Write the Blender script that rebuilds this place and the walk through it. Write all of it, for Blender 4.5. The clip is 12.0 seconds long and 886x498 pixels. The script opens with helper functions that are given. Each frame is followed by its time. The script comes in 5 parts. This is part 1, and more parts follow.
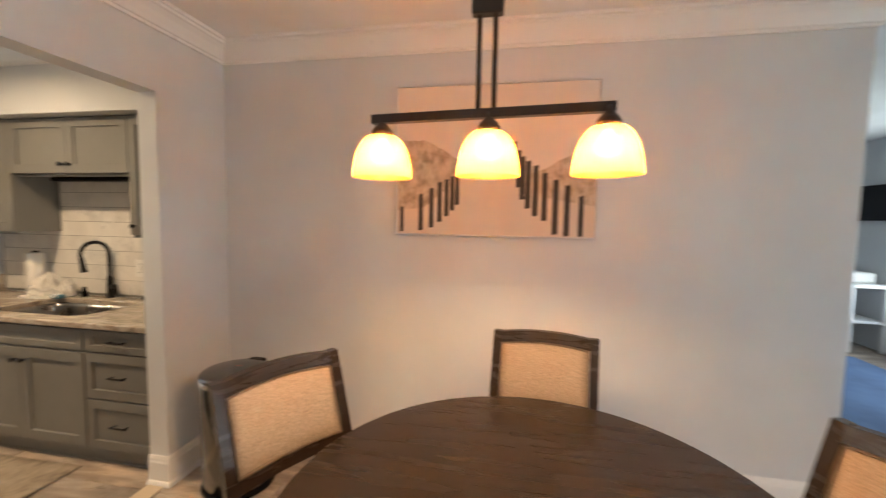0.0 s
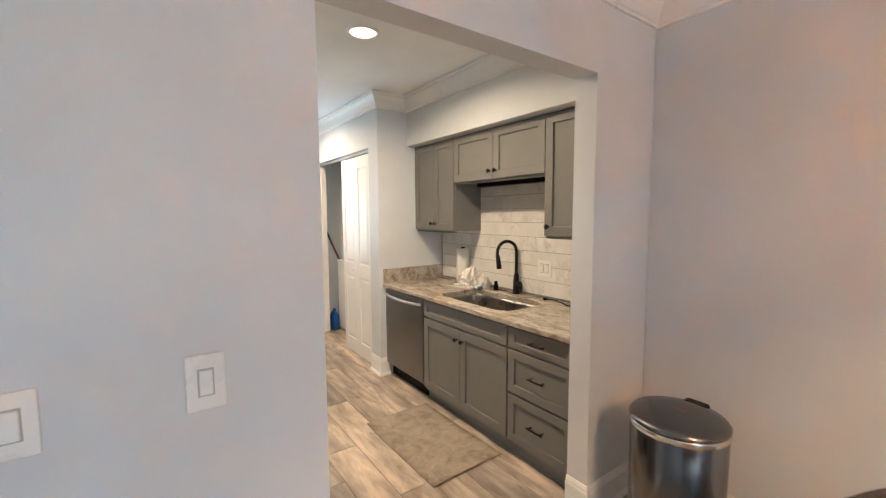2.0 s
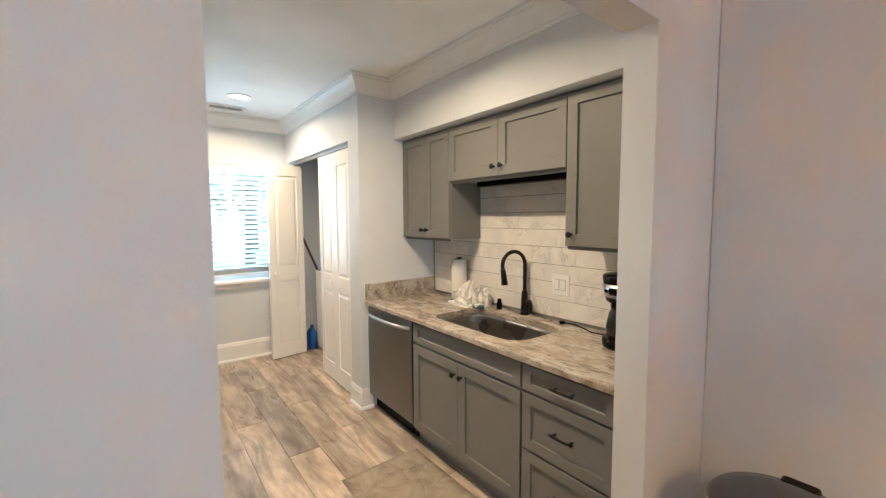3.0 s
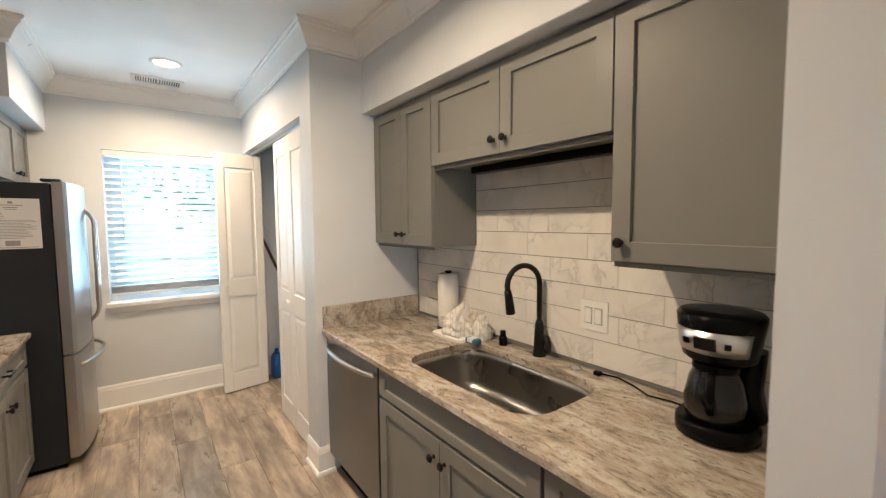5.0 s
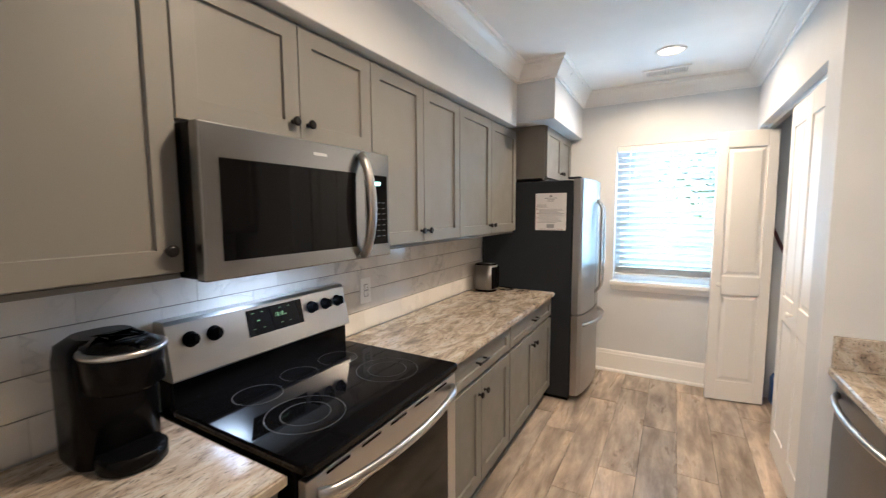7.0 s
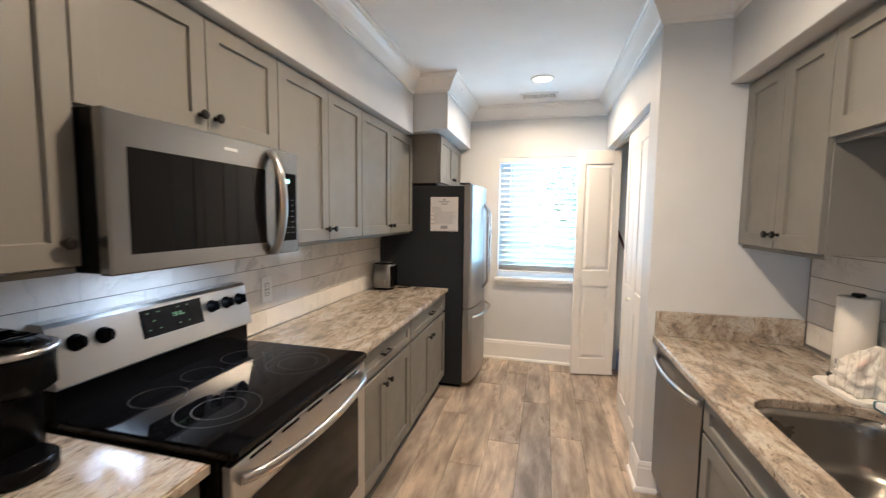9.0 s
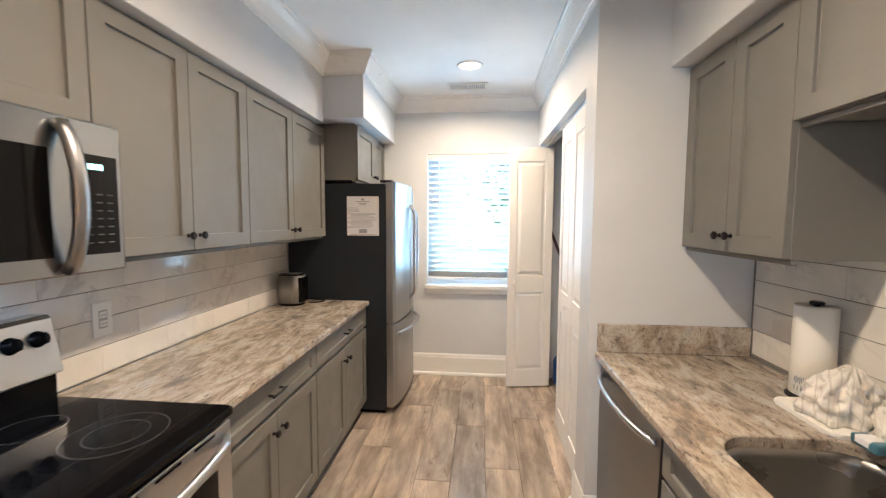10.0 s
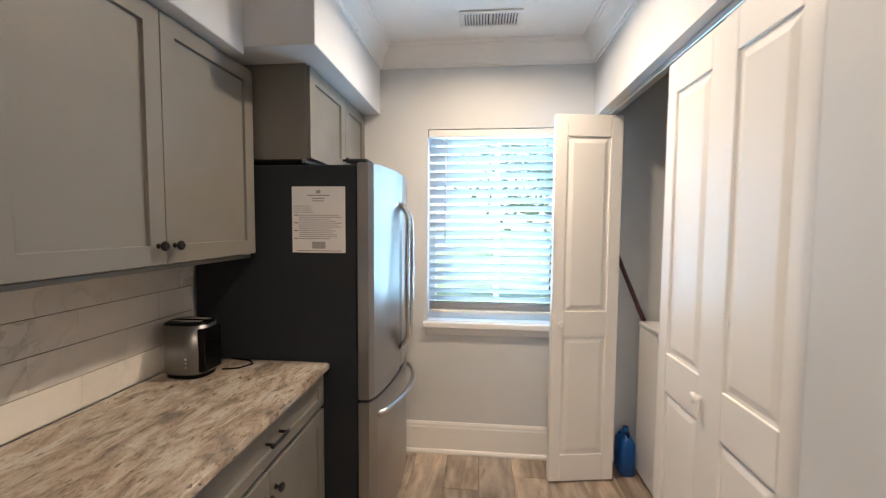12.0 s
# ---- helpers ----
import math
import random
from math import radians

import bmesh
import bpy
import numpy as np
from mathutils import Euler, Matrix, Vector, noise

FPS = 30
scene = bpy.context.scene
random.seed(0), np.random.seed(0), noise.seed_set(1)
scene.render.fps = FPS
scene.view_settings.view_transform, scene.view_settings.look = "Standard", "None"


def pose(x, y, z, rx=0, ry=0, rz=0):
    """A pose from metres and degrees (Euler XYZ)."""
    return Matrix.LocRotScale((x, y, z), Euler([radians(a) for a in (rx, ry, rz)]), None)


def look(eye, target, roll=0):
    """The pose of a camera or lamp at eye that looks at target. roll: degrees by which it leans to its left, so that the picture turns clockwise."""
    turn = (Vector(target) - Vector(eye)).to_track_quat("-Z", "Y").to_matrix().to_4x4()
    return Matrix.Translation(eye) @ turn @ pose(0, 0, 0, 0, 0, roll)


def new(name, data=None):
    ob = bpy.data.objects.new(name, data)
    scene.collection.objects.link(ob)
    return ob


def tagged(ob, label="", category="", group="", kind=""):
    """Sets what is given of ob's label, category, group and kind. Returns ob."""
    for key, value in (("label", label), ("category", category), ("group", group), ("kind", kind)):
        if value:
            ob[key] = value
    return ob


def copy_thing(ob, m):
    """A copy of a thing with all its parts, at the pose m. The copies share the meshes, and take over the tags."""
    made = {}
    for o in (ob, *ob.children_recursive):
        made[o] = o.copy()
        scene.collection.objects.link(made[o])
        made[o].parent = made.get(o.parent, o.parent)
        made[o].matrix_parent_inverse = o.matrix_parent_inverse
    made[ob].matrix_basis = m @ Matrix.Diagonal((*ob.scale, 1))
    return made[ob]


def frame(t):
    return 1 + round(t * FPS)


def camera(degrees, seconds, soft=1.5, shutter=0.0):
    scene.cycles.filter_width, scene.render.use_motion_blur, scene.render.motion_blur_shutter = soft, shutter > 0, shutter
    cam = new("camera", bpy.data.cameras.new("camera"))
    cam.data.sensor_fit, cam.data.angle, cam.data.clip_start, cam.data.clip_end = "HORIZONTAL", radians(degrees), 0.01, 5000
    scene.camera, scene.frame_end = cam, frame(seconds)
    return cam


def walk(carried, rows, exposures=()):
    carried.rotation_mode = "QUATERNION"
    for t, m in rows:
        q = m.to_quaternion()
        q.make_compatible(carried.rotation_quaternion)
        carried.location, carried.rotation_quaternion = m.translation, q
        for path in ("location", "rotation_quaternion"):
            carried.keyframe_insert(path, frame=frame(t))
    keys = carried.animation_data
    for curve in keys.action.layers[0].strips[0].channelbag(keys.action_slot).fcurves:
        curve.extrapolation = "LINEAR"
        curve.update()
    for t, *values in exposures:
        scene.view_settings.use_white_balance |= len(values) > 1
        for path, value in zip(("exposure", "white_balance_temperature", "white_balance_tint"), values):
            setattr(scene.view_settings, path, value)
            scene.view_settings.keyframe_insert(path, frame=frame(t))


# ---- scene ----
cam = camera(95.4, 12.0, soft=1.25, shutter=0.3)
EXPOSURES = [(0.0, 2.72, 6700, 13), (0.5, 2.86, 5800, 11), (1.0, 2.82, 5800, 11), (2.5, 2.98, 5850, 11), (3.7, 2.88, 5700, 8), (5.5, 2.79, 5900, 13), (6.0, 2.82, 5700, 14), (6.5, 2.90, 5600, 14), (8.5, 2.82, 5700, 14), (10.5, 2.93, 5650, 14), (12.0, 2.47, 5700, 15)]
PATH = [
    (0, (0.253, 0.061, 1.509), (-0.11, 2.023, 1.361), 1.0),
    (0.5, (0.177, 0.174, 1.531), (-0.868, 1.873, 1.389), 1.3),
    (1, (0.039, 0.208, 1.521), (-1.447, 1.537, 1.363), 1.1),
    (1.5, (-0.245, 0.211, 1.516), (-1.849, 1.394, 1.347), 0.1),
    (2, (-0.497, 0.229, 1.512), (-2.117, 1.388, 1.34), -0.3),
    (2.5, (-0.753, 0.392, 1.501), (-2.374, 1.554, 1.348), -0.3),
    (3, (-0.971, 0.528, 1.509), (-2.559, 1.734, 1.362), -0.2),
    (3.5, (-1.232, 0.631, 1.518), (-2.764, 1.909, 1.375), -0.2),
    (3.7, (-1.303, 0.672, 1.526), (-2.825, 1.962, 1.38), -0.6),
    (5.3, (-1.642, 1.206, 1.494), (-3.298, 2.320, 1.368), -0.3),
    (5.5, (-1.723, 1.261, 1.501), (-3.448, 2.266, 1.381), -0.4),
    (6, (-1.859, 1.336, 1.506), (-3.807, 1.772, 1.378), -0.4),
    (6.5, (-1.794, 1.369, 1.513), (-3.721, 0.861, 1.347), -0.4),
    (6.7, (-1.757, 1.368, 1.514), (-3.591, 0.590, 1.338), -0.7),
    (7.1, (-1.670, 1.360, 1.506), (-3.376, 0.335, 1.321), -0.2),
    (7.5, (-1.565, 1.345, 1.496), (-3.234, 0.261, 1.311), -0.2),
    (7.9, (-1.455, 1.325, 1.486), (-3.187, 0.345, 1.301), -0.2),
    (8.3, (-1.372, 1.306, 1.479), (-3.18, 0.473, 1.284), 0.3),
    (8.5, (-1.386, 1.308, 1.477), (-3.237, 0.576, 1.289), 0.5),
    (9, (-1.527, 1.354, 1.49), (-3.46, 0.868, 1.326), 0.7),
    (9.5, (-1.729, 1.398, 1.504), (-3.7, 1.09, 1.358), 0.5),
    (10, (-1.937, 1.391, 1.483), (-3.923, 1.206, 1.336), 0.3),
    (10.5, (-2.25, 1.311, 1.507), (-4.242, 1.201, 1.36), 0.2),
    (11, (-2.528, 1.289, 1.469), (-4.52, 1.204, 1.324), 0.3),
    (11.5, (-2.849, 1.299, 1.503), (-4.842, 1.189, 1.376), 0.2),
    (12, (-3.148, 1.232, 1.485), (-5.135, 1.044, 1.366), 0.4),
]
walk(cam, [(t, look(eye, target, roll)) for t, eye, target, roll in PATH], EXPOSURES)

# ---- light ----
SUN_EL, SUN_ROT = 52.0, 5.0
world = bpy.data.worlds.new("sky_world")
world.use_nodes = True
scene.world = world
wn = world.node_tree.nodes
sky = wn.new("ShaderNodeTexSky")
sky.sky_type, sky.sun_disc = "NISHITA", False
sky.sun_elevation, sky.sun_rotation = radians(SUN_EL), radians(SUN_ROT)
wn["Background"].inputs["Strength"].default_value = 0.10
world.node_tree.links.new(sky.outputs[0], wn["Background"].inputs["Color"])


def lamp(name, kind, energy, colour, m, size=0.1):
    data = bpy.data.lights.new(name, kind)
    data.energy, data.color = energy, colour
    if kind == "SUN":
        data.angle = radians(0.6)
    elif kind == "AREA":
        data.shape, data.size = "DISK", size
    else:
        data.shadow_soft_size = size
    ob = new(name, data)
    ob.matrix_basis = m
    return ob


sun_way = Vector((math.sin(radians(SUN_ROT)) * math.cos(radians(SUN_EL)), math.cos(radians(SUN_ROT)) * math.cos(radians(SUN_EL)), math.sin(radians(SUN_EL))))
lamp("sun", "SUN", 4.0, (1.0, 0.95, 0.87), look(sun_way * 30, (0, 0, 0)))
WARM = (1.0, 0.74, 0.45)
CANS = ((-2.79, 1.295), (-4.93, 1.30))
CEIL = 2.59
for (cx, cy), watts in zip(CANS, (5.2, 4.2)):
    lamp("can_lamp", "AREA", watts, WARM, pose(cx, cy, CEIL - 0.016), 0.13).data.spread = radians(160)
# the cooktop lamp under the microwave
lamp("cooktop_lamp", "AREA", 0.28, (0.72, 0.87, 1.0), pose(-2.66, 0.19, 1.3245), 0.11)
PENDANT = ((-0.172, 1.285), (0.161, 1.252), (0.483, 1.220))
for px, py in PENDANT:
    lamp("pendant_lamp", "POINT", 10.8, (1.0, 0.60, 0.30), pose(px, py, 1.70), 0.03)


# area lamps as daylight: at the added, unseen glass door, the living room window and the kitchen window
for lname, watts, m, w, h in (("door_daylight", 8.5, pose(5.16, -1.1, 1.06, 117, 0, 90), 2.4, 1.85), ("window_daylight", 6.0, pose(4.64, 4.5, 1.3, 90, 0, 90), 2.0, 1.45), ("kitchen_daylight", 3.3, pose(-5.788, 1.333, 1.48, 90, 0, -90), 0.78, 1.10)):
    day = lamp(lname, "AREA", watts, (0.46, 0.78, 1.0) if lname.startswith("kitchen") else (0.74, 0.89, 1.0), m)
    day.data.shape, day.data.size, day.data.size_y = "RECTANGLE", w, h


# ---- materials ----
def material(name, colour, rough=0.5, metal=0.0):
    m = bpy.data.materials.new(name)
    m.use_nodes = True
    nt = m.node_tree
    b = nt.nodes["Principled BSDF"]
    b.inputs["Base Color"].default_value = (*colour, 1)
    b.inputs["Roughness"].default_value = rough
    b.inputs["Metallic"].default_value = metal
    return m, nt, b


def node(nt, kind, **values):
    n = nt.nodes.new(kind)
    for key, value in values.items():
        n.inputs[key].default_value = value
    return n


def coords(nt, scale=(1, 1, 1), turn=(0, 0, 0), shift=False):
    tc, mp = nt.nodes.new("ShaderNodeTexCoord"), nt.nodes.new("ShaderNodeMapping")
    mp.inputs["Scale"].default_value, mp.inputs["Rotation"].default_value = scale, turn
    nt.links.new(tc.outputs["Object"], mp.inputs["Vector"])
    if shift:
        info, mul = nt.nodes.new("ShaderNodeObjectInfo"), nt.nodes.new("ShaderNodeVectorMath")
        mul.operation = "SCALE"
        mul.inputs[0].default_value = (37.0, 23.0, 11.0)
        nt.links.new(info.outputs["Random"], mul.inputs["Scale"])
        nt.links.new(mul.outputs[0], mp.inputs["Location"])
    return mp


def noise_tex(nt, mp, scale, detail=4.0, rough=0.5, warp=0.0):
    n = node(nt, "ShaderNodeTexNoise", Scale=scale, Detail=detail, Roughness=rough, Distortion=warp)
    nt.links.new(mp.outputs[0], n.inputs["Vector"])
    return n.outputs[0]


def ramp(nt, fac, stops):
    r = nt.nodes.new("ShaderNodeValToRGB")
    while len(r.color_ramp.elements) < len(stops):
        r.color_ramp.elements.new(0.5)
    for e, (p, c) in zip(r.color_ramp.elements, stops):
        e.position = p
        e.color = (*c, 1) if len(c) == 3 else c
    nt.links.new(fac, r.inputs[0])
    return r.outputs[0]


def blend(nt, a, b, fac, how="MIX"):
    x = nt.nodes.new("ShaderNodeMix")
    x.data_type, x.blend_type = "RGBA", how
    for socket, value in ((x.inputs[0], fac), (x.inputs[6], a), (x.inputs[7], b)):
        if hasattr(value, "links"):
            nt.links.new(value, socket)
        elif isinstance(value, tuple):
            socket.default_value = (*value, 1)
        else:
            socket.default_value = value
    return x.outputs[2]


def bump(nt, b, height, strength, distance=0.002):
    n = node(nt, "ShaderNodeBump", Strength=strength, Distance=distance)
    nt.links.new(height, n.inputs["Height"])
    nt.links.new(n.outputs[0], b.inputs["Normal"])


def paint(name, colour, rough=0.5, grain=0.15, var=0.06, fine=220.0):
    """Rolled or sprayed paint: slow tone changes, a fine stipple and uneven sheen."""
    m, nt, b = material(name, colour, rough)
    mp = coords(nt)
    low = noise_tex(nt, mp, 1.7, 3)
    d = tuple(c * (1 - var) for c in colour)
    u = tuple(min(1, c * (1 + var)) for c in colour)
    nt.links.new(ramp(nt, low, ((0.3, d), (0.7, u))), b.inputs["Base Color"])
    r = ramp(nt, noise_tex(nt, mp, 9, 4), ((0.3, (rough * 0.85,) * 3), (0.7, (min(1, rough * 1.15),) * 3)))
    nt.links.new(r, b.inputs["Roughness"])
    bump(nt, b, noise_tex(nt, mp, fine, 2), grain, 0.001)
    return m


M_WALL = paint("wall_paint", (0.64, 0.655, 0.67), 0.55, 0.2)
M_CEIL = paint("ceiling_paint", (0.87, 0.875, 0.87), 0.8, 0.3)
M_TRIM = paint("trim_paint", (0.82, 0.81, 0.79), 0.32, 0.05, 0.03)
M_DOOR = paint("door_paint", (0.82, 0.80, 0.77), 0.35, 0.06, 0.03)
M_CAB = paint("cabinet_paint", (0.182, 0.177, 0.163), 0.50, 0.06, 0.05)
M_TOE = paint("toe_kick_paint", (0.10, 0.10, 0.10), 0.6)
M_BLACK = paint("black_plastic", (0.004, 0.004, 0.0045), 0.24, 0.1, 0.2, 400.0)
M_IRON = paint("black_hardware", (0.010, 0.009, 0.009), 0.32, 0.05, 0.2)
M_PLATE = paint("white_plastic", (0.80, 0.79, 0.76), 0.3, 0.02, 0.02)
M_CHAR = paint("charcoal_enamel", (0.017, 0.022, 0.030), 0.5, 0.25, 0.12, 500.0)
M_PAPER = paint("paper", (0.80, 0.80, 0.82), 0.7, 0.1, 0.02)
M_INK = paint("grey_print", (0.34, 0.35, 0.39), 0.7)
M_RED = paint("red_print", (0.26, 0.085, 0.075), 0.7)
M_TOWEL = paint("kitchen_paper", (0.80, 0.78, 0.74), 0.9, 0.9, 0.05, 160.0)
M_BLUE = paint("blue_plastic", (0.008, 0.085, 0.32), 0.3)
M_TEAL = paint("printed_wrap", (0.05, 0.15, 0.21), 0.3, 0.1, 0.5)
# grey put in for the shade line around rockers and sockets
M_RECESS = paint("shadowed_plastic", (0.42, 0.42, 0.41), 0.4, 0.02, 0.02)
M_STRIP = paint("threshold_strip", (0.62, 0.52, 0.38), 0.5, 0.1, 0.1)
# the wall's grey, about a third darker, for the closet's back wall only
M_CLOSET = paint("closet_back_grey", (0.42, 0.43, 0.44), 0.6, 0.2)
M_MAROON = paint("dark_red_rail", (0.09, 0.03, 0.035), 0.35)
M_WASHER = paint("white_enamel", (0.80, 0.80, 0.79), 0.22, 0.03, 0.02)

for dark, level in ((M_BLACK, 0.10), (M_CHAR, 0.30), (M_IRON, 0.25)):
    dark.node_tree.nodes["Principled BSDF"].inputs["Specular IOR Level"].default_value = level


def steel(name, tone, rough, axis):
    m, nt, b = material(name, (tone,) * 3, rough, 1.0)
    scale = [260.0, 260.0, 260.0]
    scale[axis] = 3.0
    fine = noise_tex(nt, coords(nt, tuple(scale)), 1.0, 3)
    wide = noise_tex(nt, coords(nt), 3.0, 3)
    nt.links.new(ramp(nt, fine, ((0.2, (rough * 0.96,) * 3), (0.8, (rough * 1.04,) * 3))), b.inputs["Roughness"])
    nt.links.new(ramp(nt, wide, ((0.3, (tone * 0.92, tone * 0.92, tone * 0.93)), (0.7, (tone * 1.05, tone * 1.04, tone * 1.02)))), b.inputs["Base Color"])
    return m


M_STEEL = steel("brushed_steel", 0.58, 0.29, 0)
M_STEEL_V = steel("brushed_steel_upright", 0.40, 0.34, 2)
M_STEEL_DARK = steel("dark_brushed_steel", 0.34, 0.22, 0)
M_SINK = material("sink_steel", (0.34, 0.325, 0.305), 0.27, 1.0)[0]
st = M_SINK.node_tree
st.links.new(ramp(st, noise_tex(st, coords(st), 6, 4), ((0.3, (0.24,) * 3), (0.7, (0.34,) * 3))), st.nodes["Principled BSDF"].inputs["Roughness"])
M_STEEL_DW = steel("grey_brushed_steel", 0.25, 0.34, 2)
M_BIN = steel("bin_steel", 0.20, 0.20, 2)
M_CHROME = steel("polished_steel", 0.70, 0.12, 2)

m, nt, b = material("black_glass", (0.003, 0.003, 0.0035), 0.06)
nt.links.new(ramp(nt, noise_tex(nt, coords(nt), 14, 5), ((0.35, (0.025,) * 3), (0.75, (0.07,) * 3))), b.inputs["Roughness"])
b.inputs["Specular IOR Level"].default_value = 0.17
M_GLASSTOP = m
m, nt, b = material("oven_glass", (0.004, 0.004, 0.004), 0.08)
b.inputs["Specular IOR Level"].default_value = 0.25
M_OVENGLASS = m
M_RING = material("burner_print", (0.06, 0.06, 0.06), 0.3)[0]

m, nt, b = material("clear_glass", (1, 1, 1), 0.0)
b.inputs["Transmission Weight"].default_value, b.inputs["IOR"].default_value = 1.0, 1.45
M_GLASS = m
# carafe glass; the dark tint stands in for the shade it sits in
m, nt, b = material("shaded_glass", (0.10, 0.095, 0.09), 0.03)
b.inputs["Transmission Weight"].default_value, b.inputs["IOR"].default_value = 0.9, 1.45
M_SHADED_GLASS = m


def glow(name, colour, power):
    m, nt, b = material(name, colour, 0.4)
    b.inputs["Emission Color"].default_value, b.inputs["Emission Strength"].default_value = (*colour, 1), power
    return m


M_CAN = glow("can_lens", (1.0, 0.78, 0.52), 1.0)
M_LED = glow("led_lens", (0.75, 0.88, 1.0), 2.0)
M_BULB = glow("bulb_glass", (1.0, 0.80, 0.50), 12.0)
M_DIGIT = glow("lit_digits", (0.35, 1.0, 0.75), 1.0)
M_DIGIT_DIM = glow("dim_digits", (0.06, 0.11, 0.05), 0.1)

# amber glass: lets the bulb's light through, and holds some of it
m, nt, b = material("amber_glass", (1.0, 0.68, 0.26), 0.25)
tr = node(nt, "ShaderNodeBsdfTranslucent")
tr.inputs["Color"].default_value = (1.0, 0.53, 0.14, 1)
mx = node(nt, "ShaderNodeMixShader", Fac=0.85)
nt.links.new(b.outputs[0], mx.inputs[1])
nt.links.new(tr.outputs[0], mx.inputs[2])
clear = node(nt, "ShaderNodeBsdfTransparent")
clear.inputs["Color"].default_value = (1.0, 0.80, 0.52, 1)
mx2 = node(nt, "ShaderNodeMixShader", Fac=0.45)
nt.links.new(mx.outputs[0], mx2.inputs[1])
nt.links.new(clear.outputs[0], mx2.inputs[2])
nt.links.new(mx2.outputs[0], nt.nodes["Material Output"].inputs["Surface"])
M_AMBER = m

# blind slats: thin white plastic that passes some daylight
m, nt, b = material("blind_slat", (0.78, 0.78, 0.78), 0.4)
tr = node(nt, "ShaderNodeBsdfTranslucent")
tr.inputs["Color"].default_value = (0.86, 0.93, 0.95, 1)
mx = node(nt, "ShaderNodeMixShader", Fac=0.14)
nt.links.new(b.outputs[0], mx.inputs[1])
nt.links.new(tr.outputs[0], mx.inputs[2])
nt.links.new(mx.outputs[0], nt.nodes["Material Output"].inputs["Surface"])
M_SLAT = m

# granite: cream and grey streaks with dark flecks
m, nt, b = material("granite", (0.5, 0.45, 0.4), 0.12)
long = coords(nt, (1.0, 2.3, 1.8), (0, 0, radians(-24)))
thin = coords(nt, (1.0, 2.8, 2.0), (0, 0, radians(-26)))
plain = coords(nt)
streak = noise_tex(nt, long, 5.5, 9, 0.62, 0.9)
col = ramp(nt, streak, ((0.32, (0.20, 0.178, 0.158)), (0.43, (0.335, 0.28, 0.228)), (0.51, (0.43, 0.372, 0.306)), (0.60, (0.51, 0.468, 0.41)), (0.72, (0.37, 0.352, 0.33))))
wisps = ramp(nt, noise_tex(nt, thin, 15.0, 6, 0.62, 0.7), ((0.33, (0.28, 0.265, 0.255)), (0.44, (0.78, 0.76, 0.74)), (0.52, (1.0, 1.0, 1.0))))
col = blend(nt, col, wisps, 0.55, "MULTIPLY")
flecks = ramp(nt, noise_tex(nt, thin, 34.0, 4, 0.60, 0.5), ((0.33, (0.07, 0.062, 0.058)), (0.40, (1, 1, 1))))
col = blend(nt, col, flecks, 0.65, "MULTIPLY")
specks = ramp(nt, noise_tex(nt, coords(nt, (1.0, 1.8, 1.3), (0, 0, radians(-22))), 95.0, 2, 0.5), ((0.30, (0.10, 0.09, 0.085)), (0.36, (1, 1, 1))))
col = blend(nt, col, specks, 0.7, "MULTIPLY")
chips = ramp(nt, noise_tex(nt, thin, 48.0, 3, 0.5), ((0.64, (1, 1, 1)), (0.74, (1.35, 1.35, 1.36))))
col = blend(nt, col, chips, 0.7, "MULTIPLY")
rust = ramp(nt, noise_tex(nt, plain, 3.1, 4), ((0.55, (1, 1, 1)), (0.75, (0.93, 0.82, 0.70))))
col = blend(nt, col, rust, 0.6, "MULTIPLY")
nt.links.new(col, b.inputs["Base Color"])
nt.links.new(ramp(nt, noise_tex(nt, plain, 60, 3), ((0.3, (0.10,) * 3), (0.7, (0.22,) * 3))), b.inputs["Roughness"])
bump(nt, b, streak, 0.04, 0.0008)
M_GRANITE = m

# marble-look glazed tile, each one cut from another place of the slab
m, nt, b = material("marble_tile", (0.75, 0.74, 0.72), 0.10)
mp = coords(nt, (1, 1, 1), (0, 0, 0), True)
vein = noise_tex(nt, mp, 3.4, 7, 0.55, 1.6)
line = ramp(nt, vein, ((0.47, (0.78, 0.755, 0.715)), (0.495, (0.58, 0.565, 0.545)), (0.515, (0.71, 0.69, 0.655)), (0.62, (0.79, 0.765, 0.725))))
cloud = ramp(nt, noise_tex(nt, mp, 5.0, 4), ((0.35, (0.86, 0.86, 0.86)), (0.6, (1, 1, 1))))
mask = ramp(nt, noise_tex(nt, mp, 2.2, 2), ((0.42, (0, 0, 0)), (0.6, (1, 1, 1))))
col = blend(nt, (0.78, 0.755, 0.715), line, mask)
nt.links.new(blend(nt, col, cloud, 0.8, "MULTIPLY"), b.inputs["Base Color"])
bump(nt, b, noise_tex(nt, mp, 7, 2), 0.05, 0.002)
M_TILE = m
M_GROUT = paint("grout", (0.22, 0.21, 0.20), 0.85, 0.5)

# vinyl planks: grey-brown oak print, a tone of its own for each
m, nt, b = material("floor_plank", (0.3, 0.26, 0.22), 0.34)
mp = coords(nt, (1.0, 6.0, 1.0), (0, 0, 0), True)
grain = noise_tex(nt, mp, 2.0, 8, 0.56, 0.6)
mp2 = coords(nt, (1.0, 3.0, 1.0), (0, 0, 0), True)
patch = noise_tex(nt, mp2, 2.6, 5, 0.6)
col = ramp(nt, grain, ((0.25, (0.205, 0.171, 0.143)), (0.45, (0.352, 0.302, 0.256)), (0.58, (0.472, 0.414, 0.359)), (0.78, (0.58, 0.522, 0.465))))
col = blend(nt, col, ramp(nt, patch, ((0.33, (0.52, 0.50, 0.49)), (0.50, (0.98, 0.95, 0.92)), (0.64, (1.42, 1.35, 1.27)))), 0.8, "MULTIPLY")
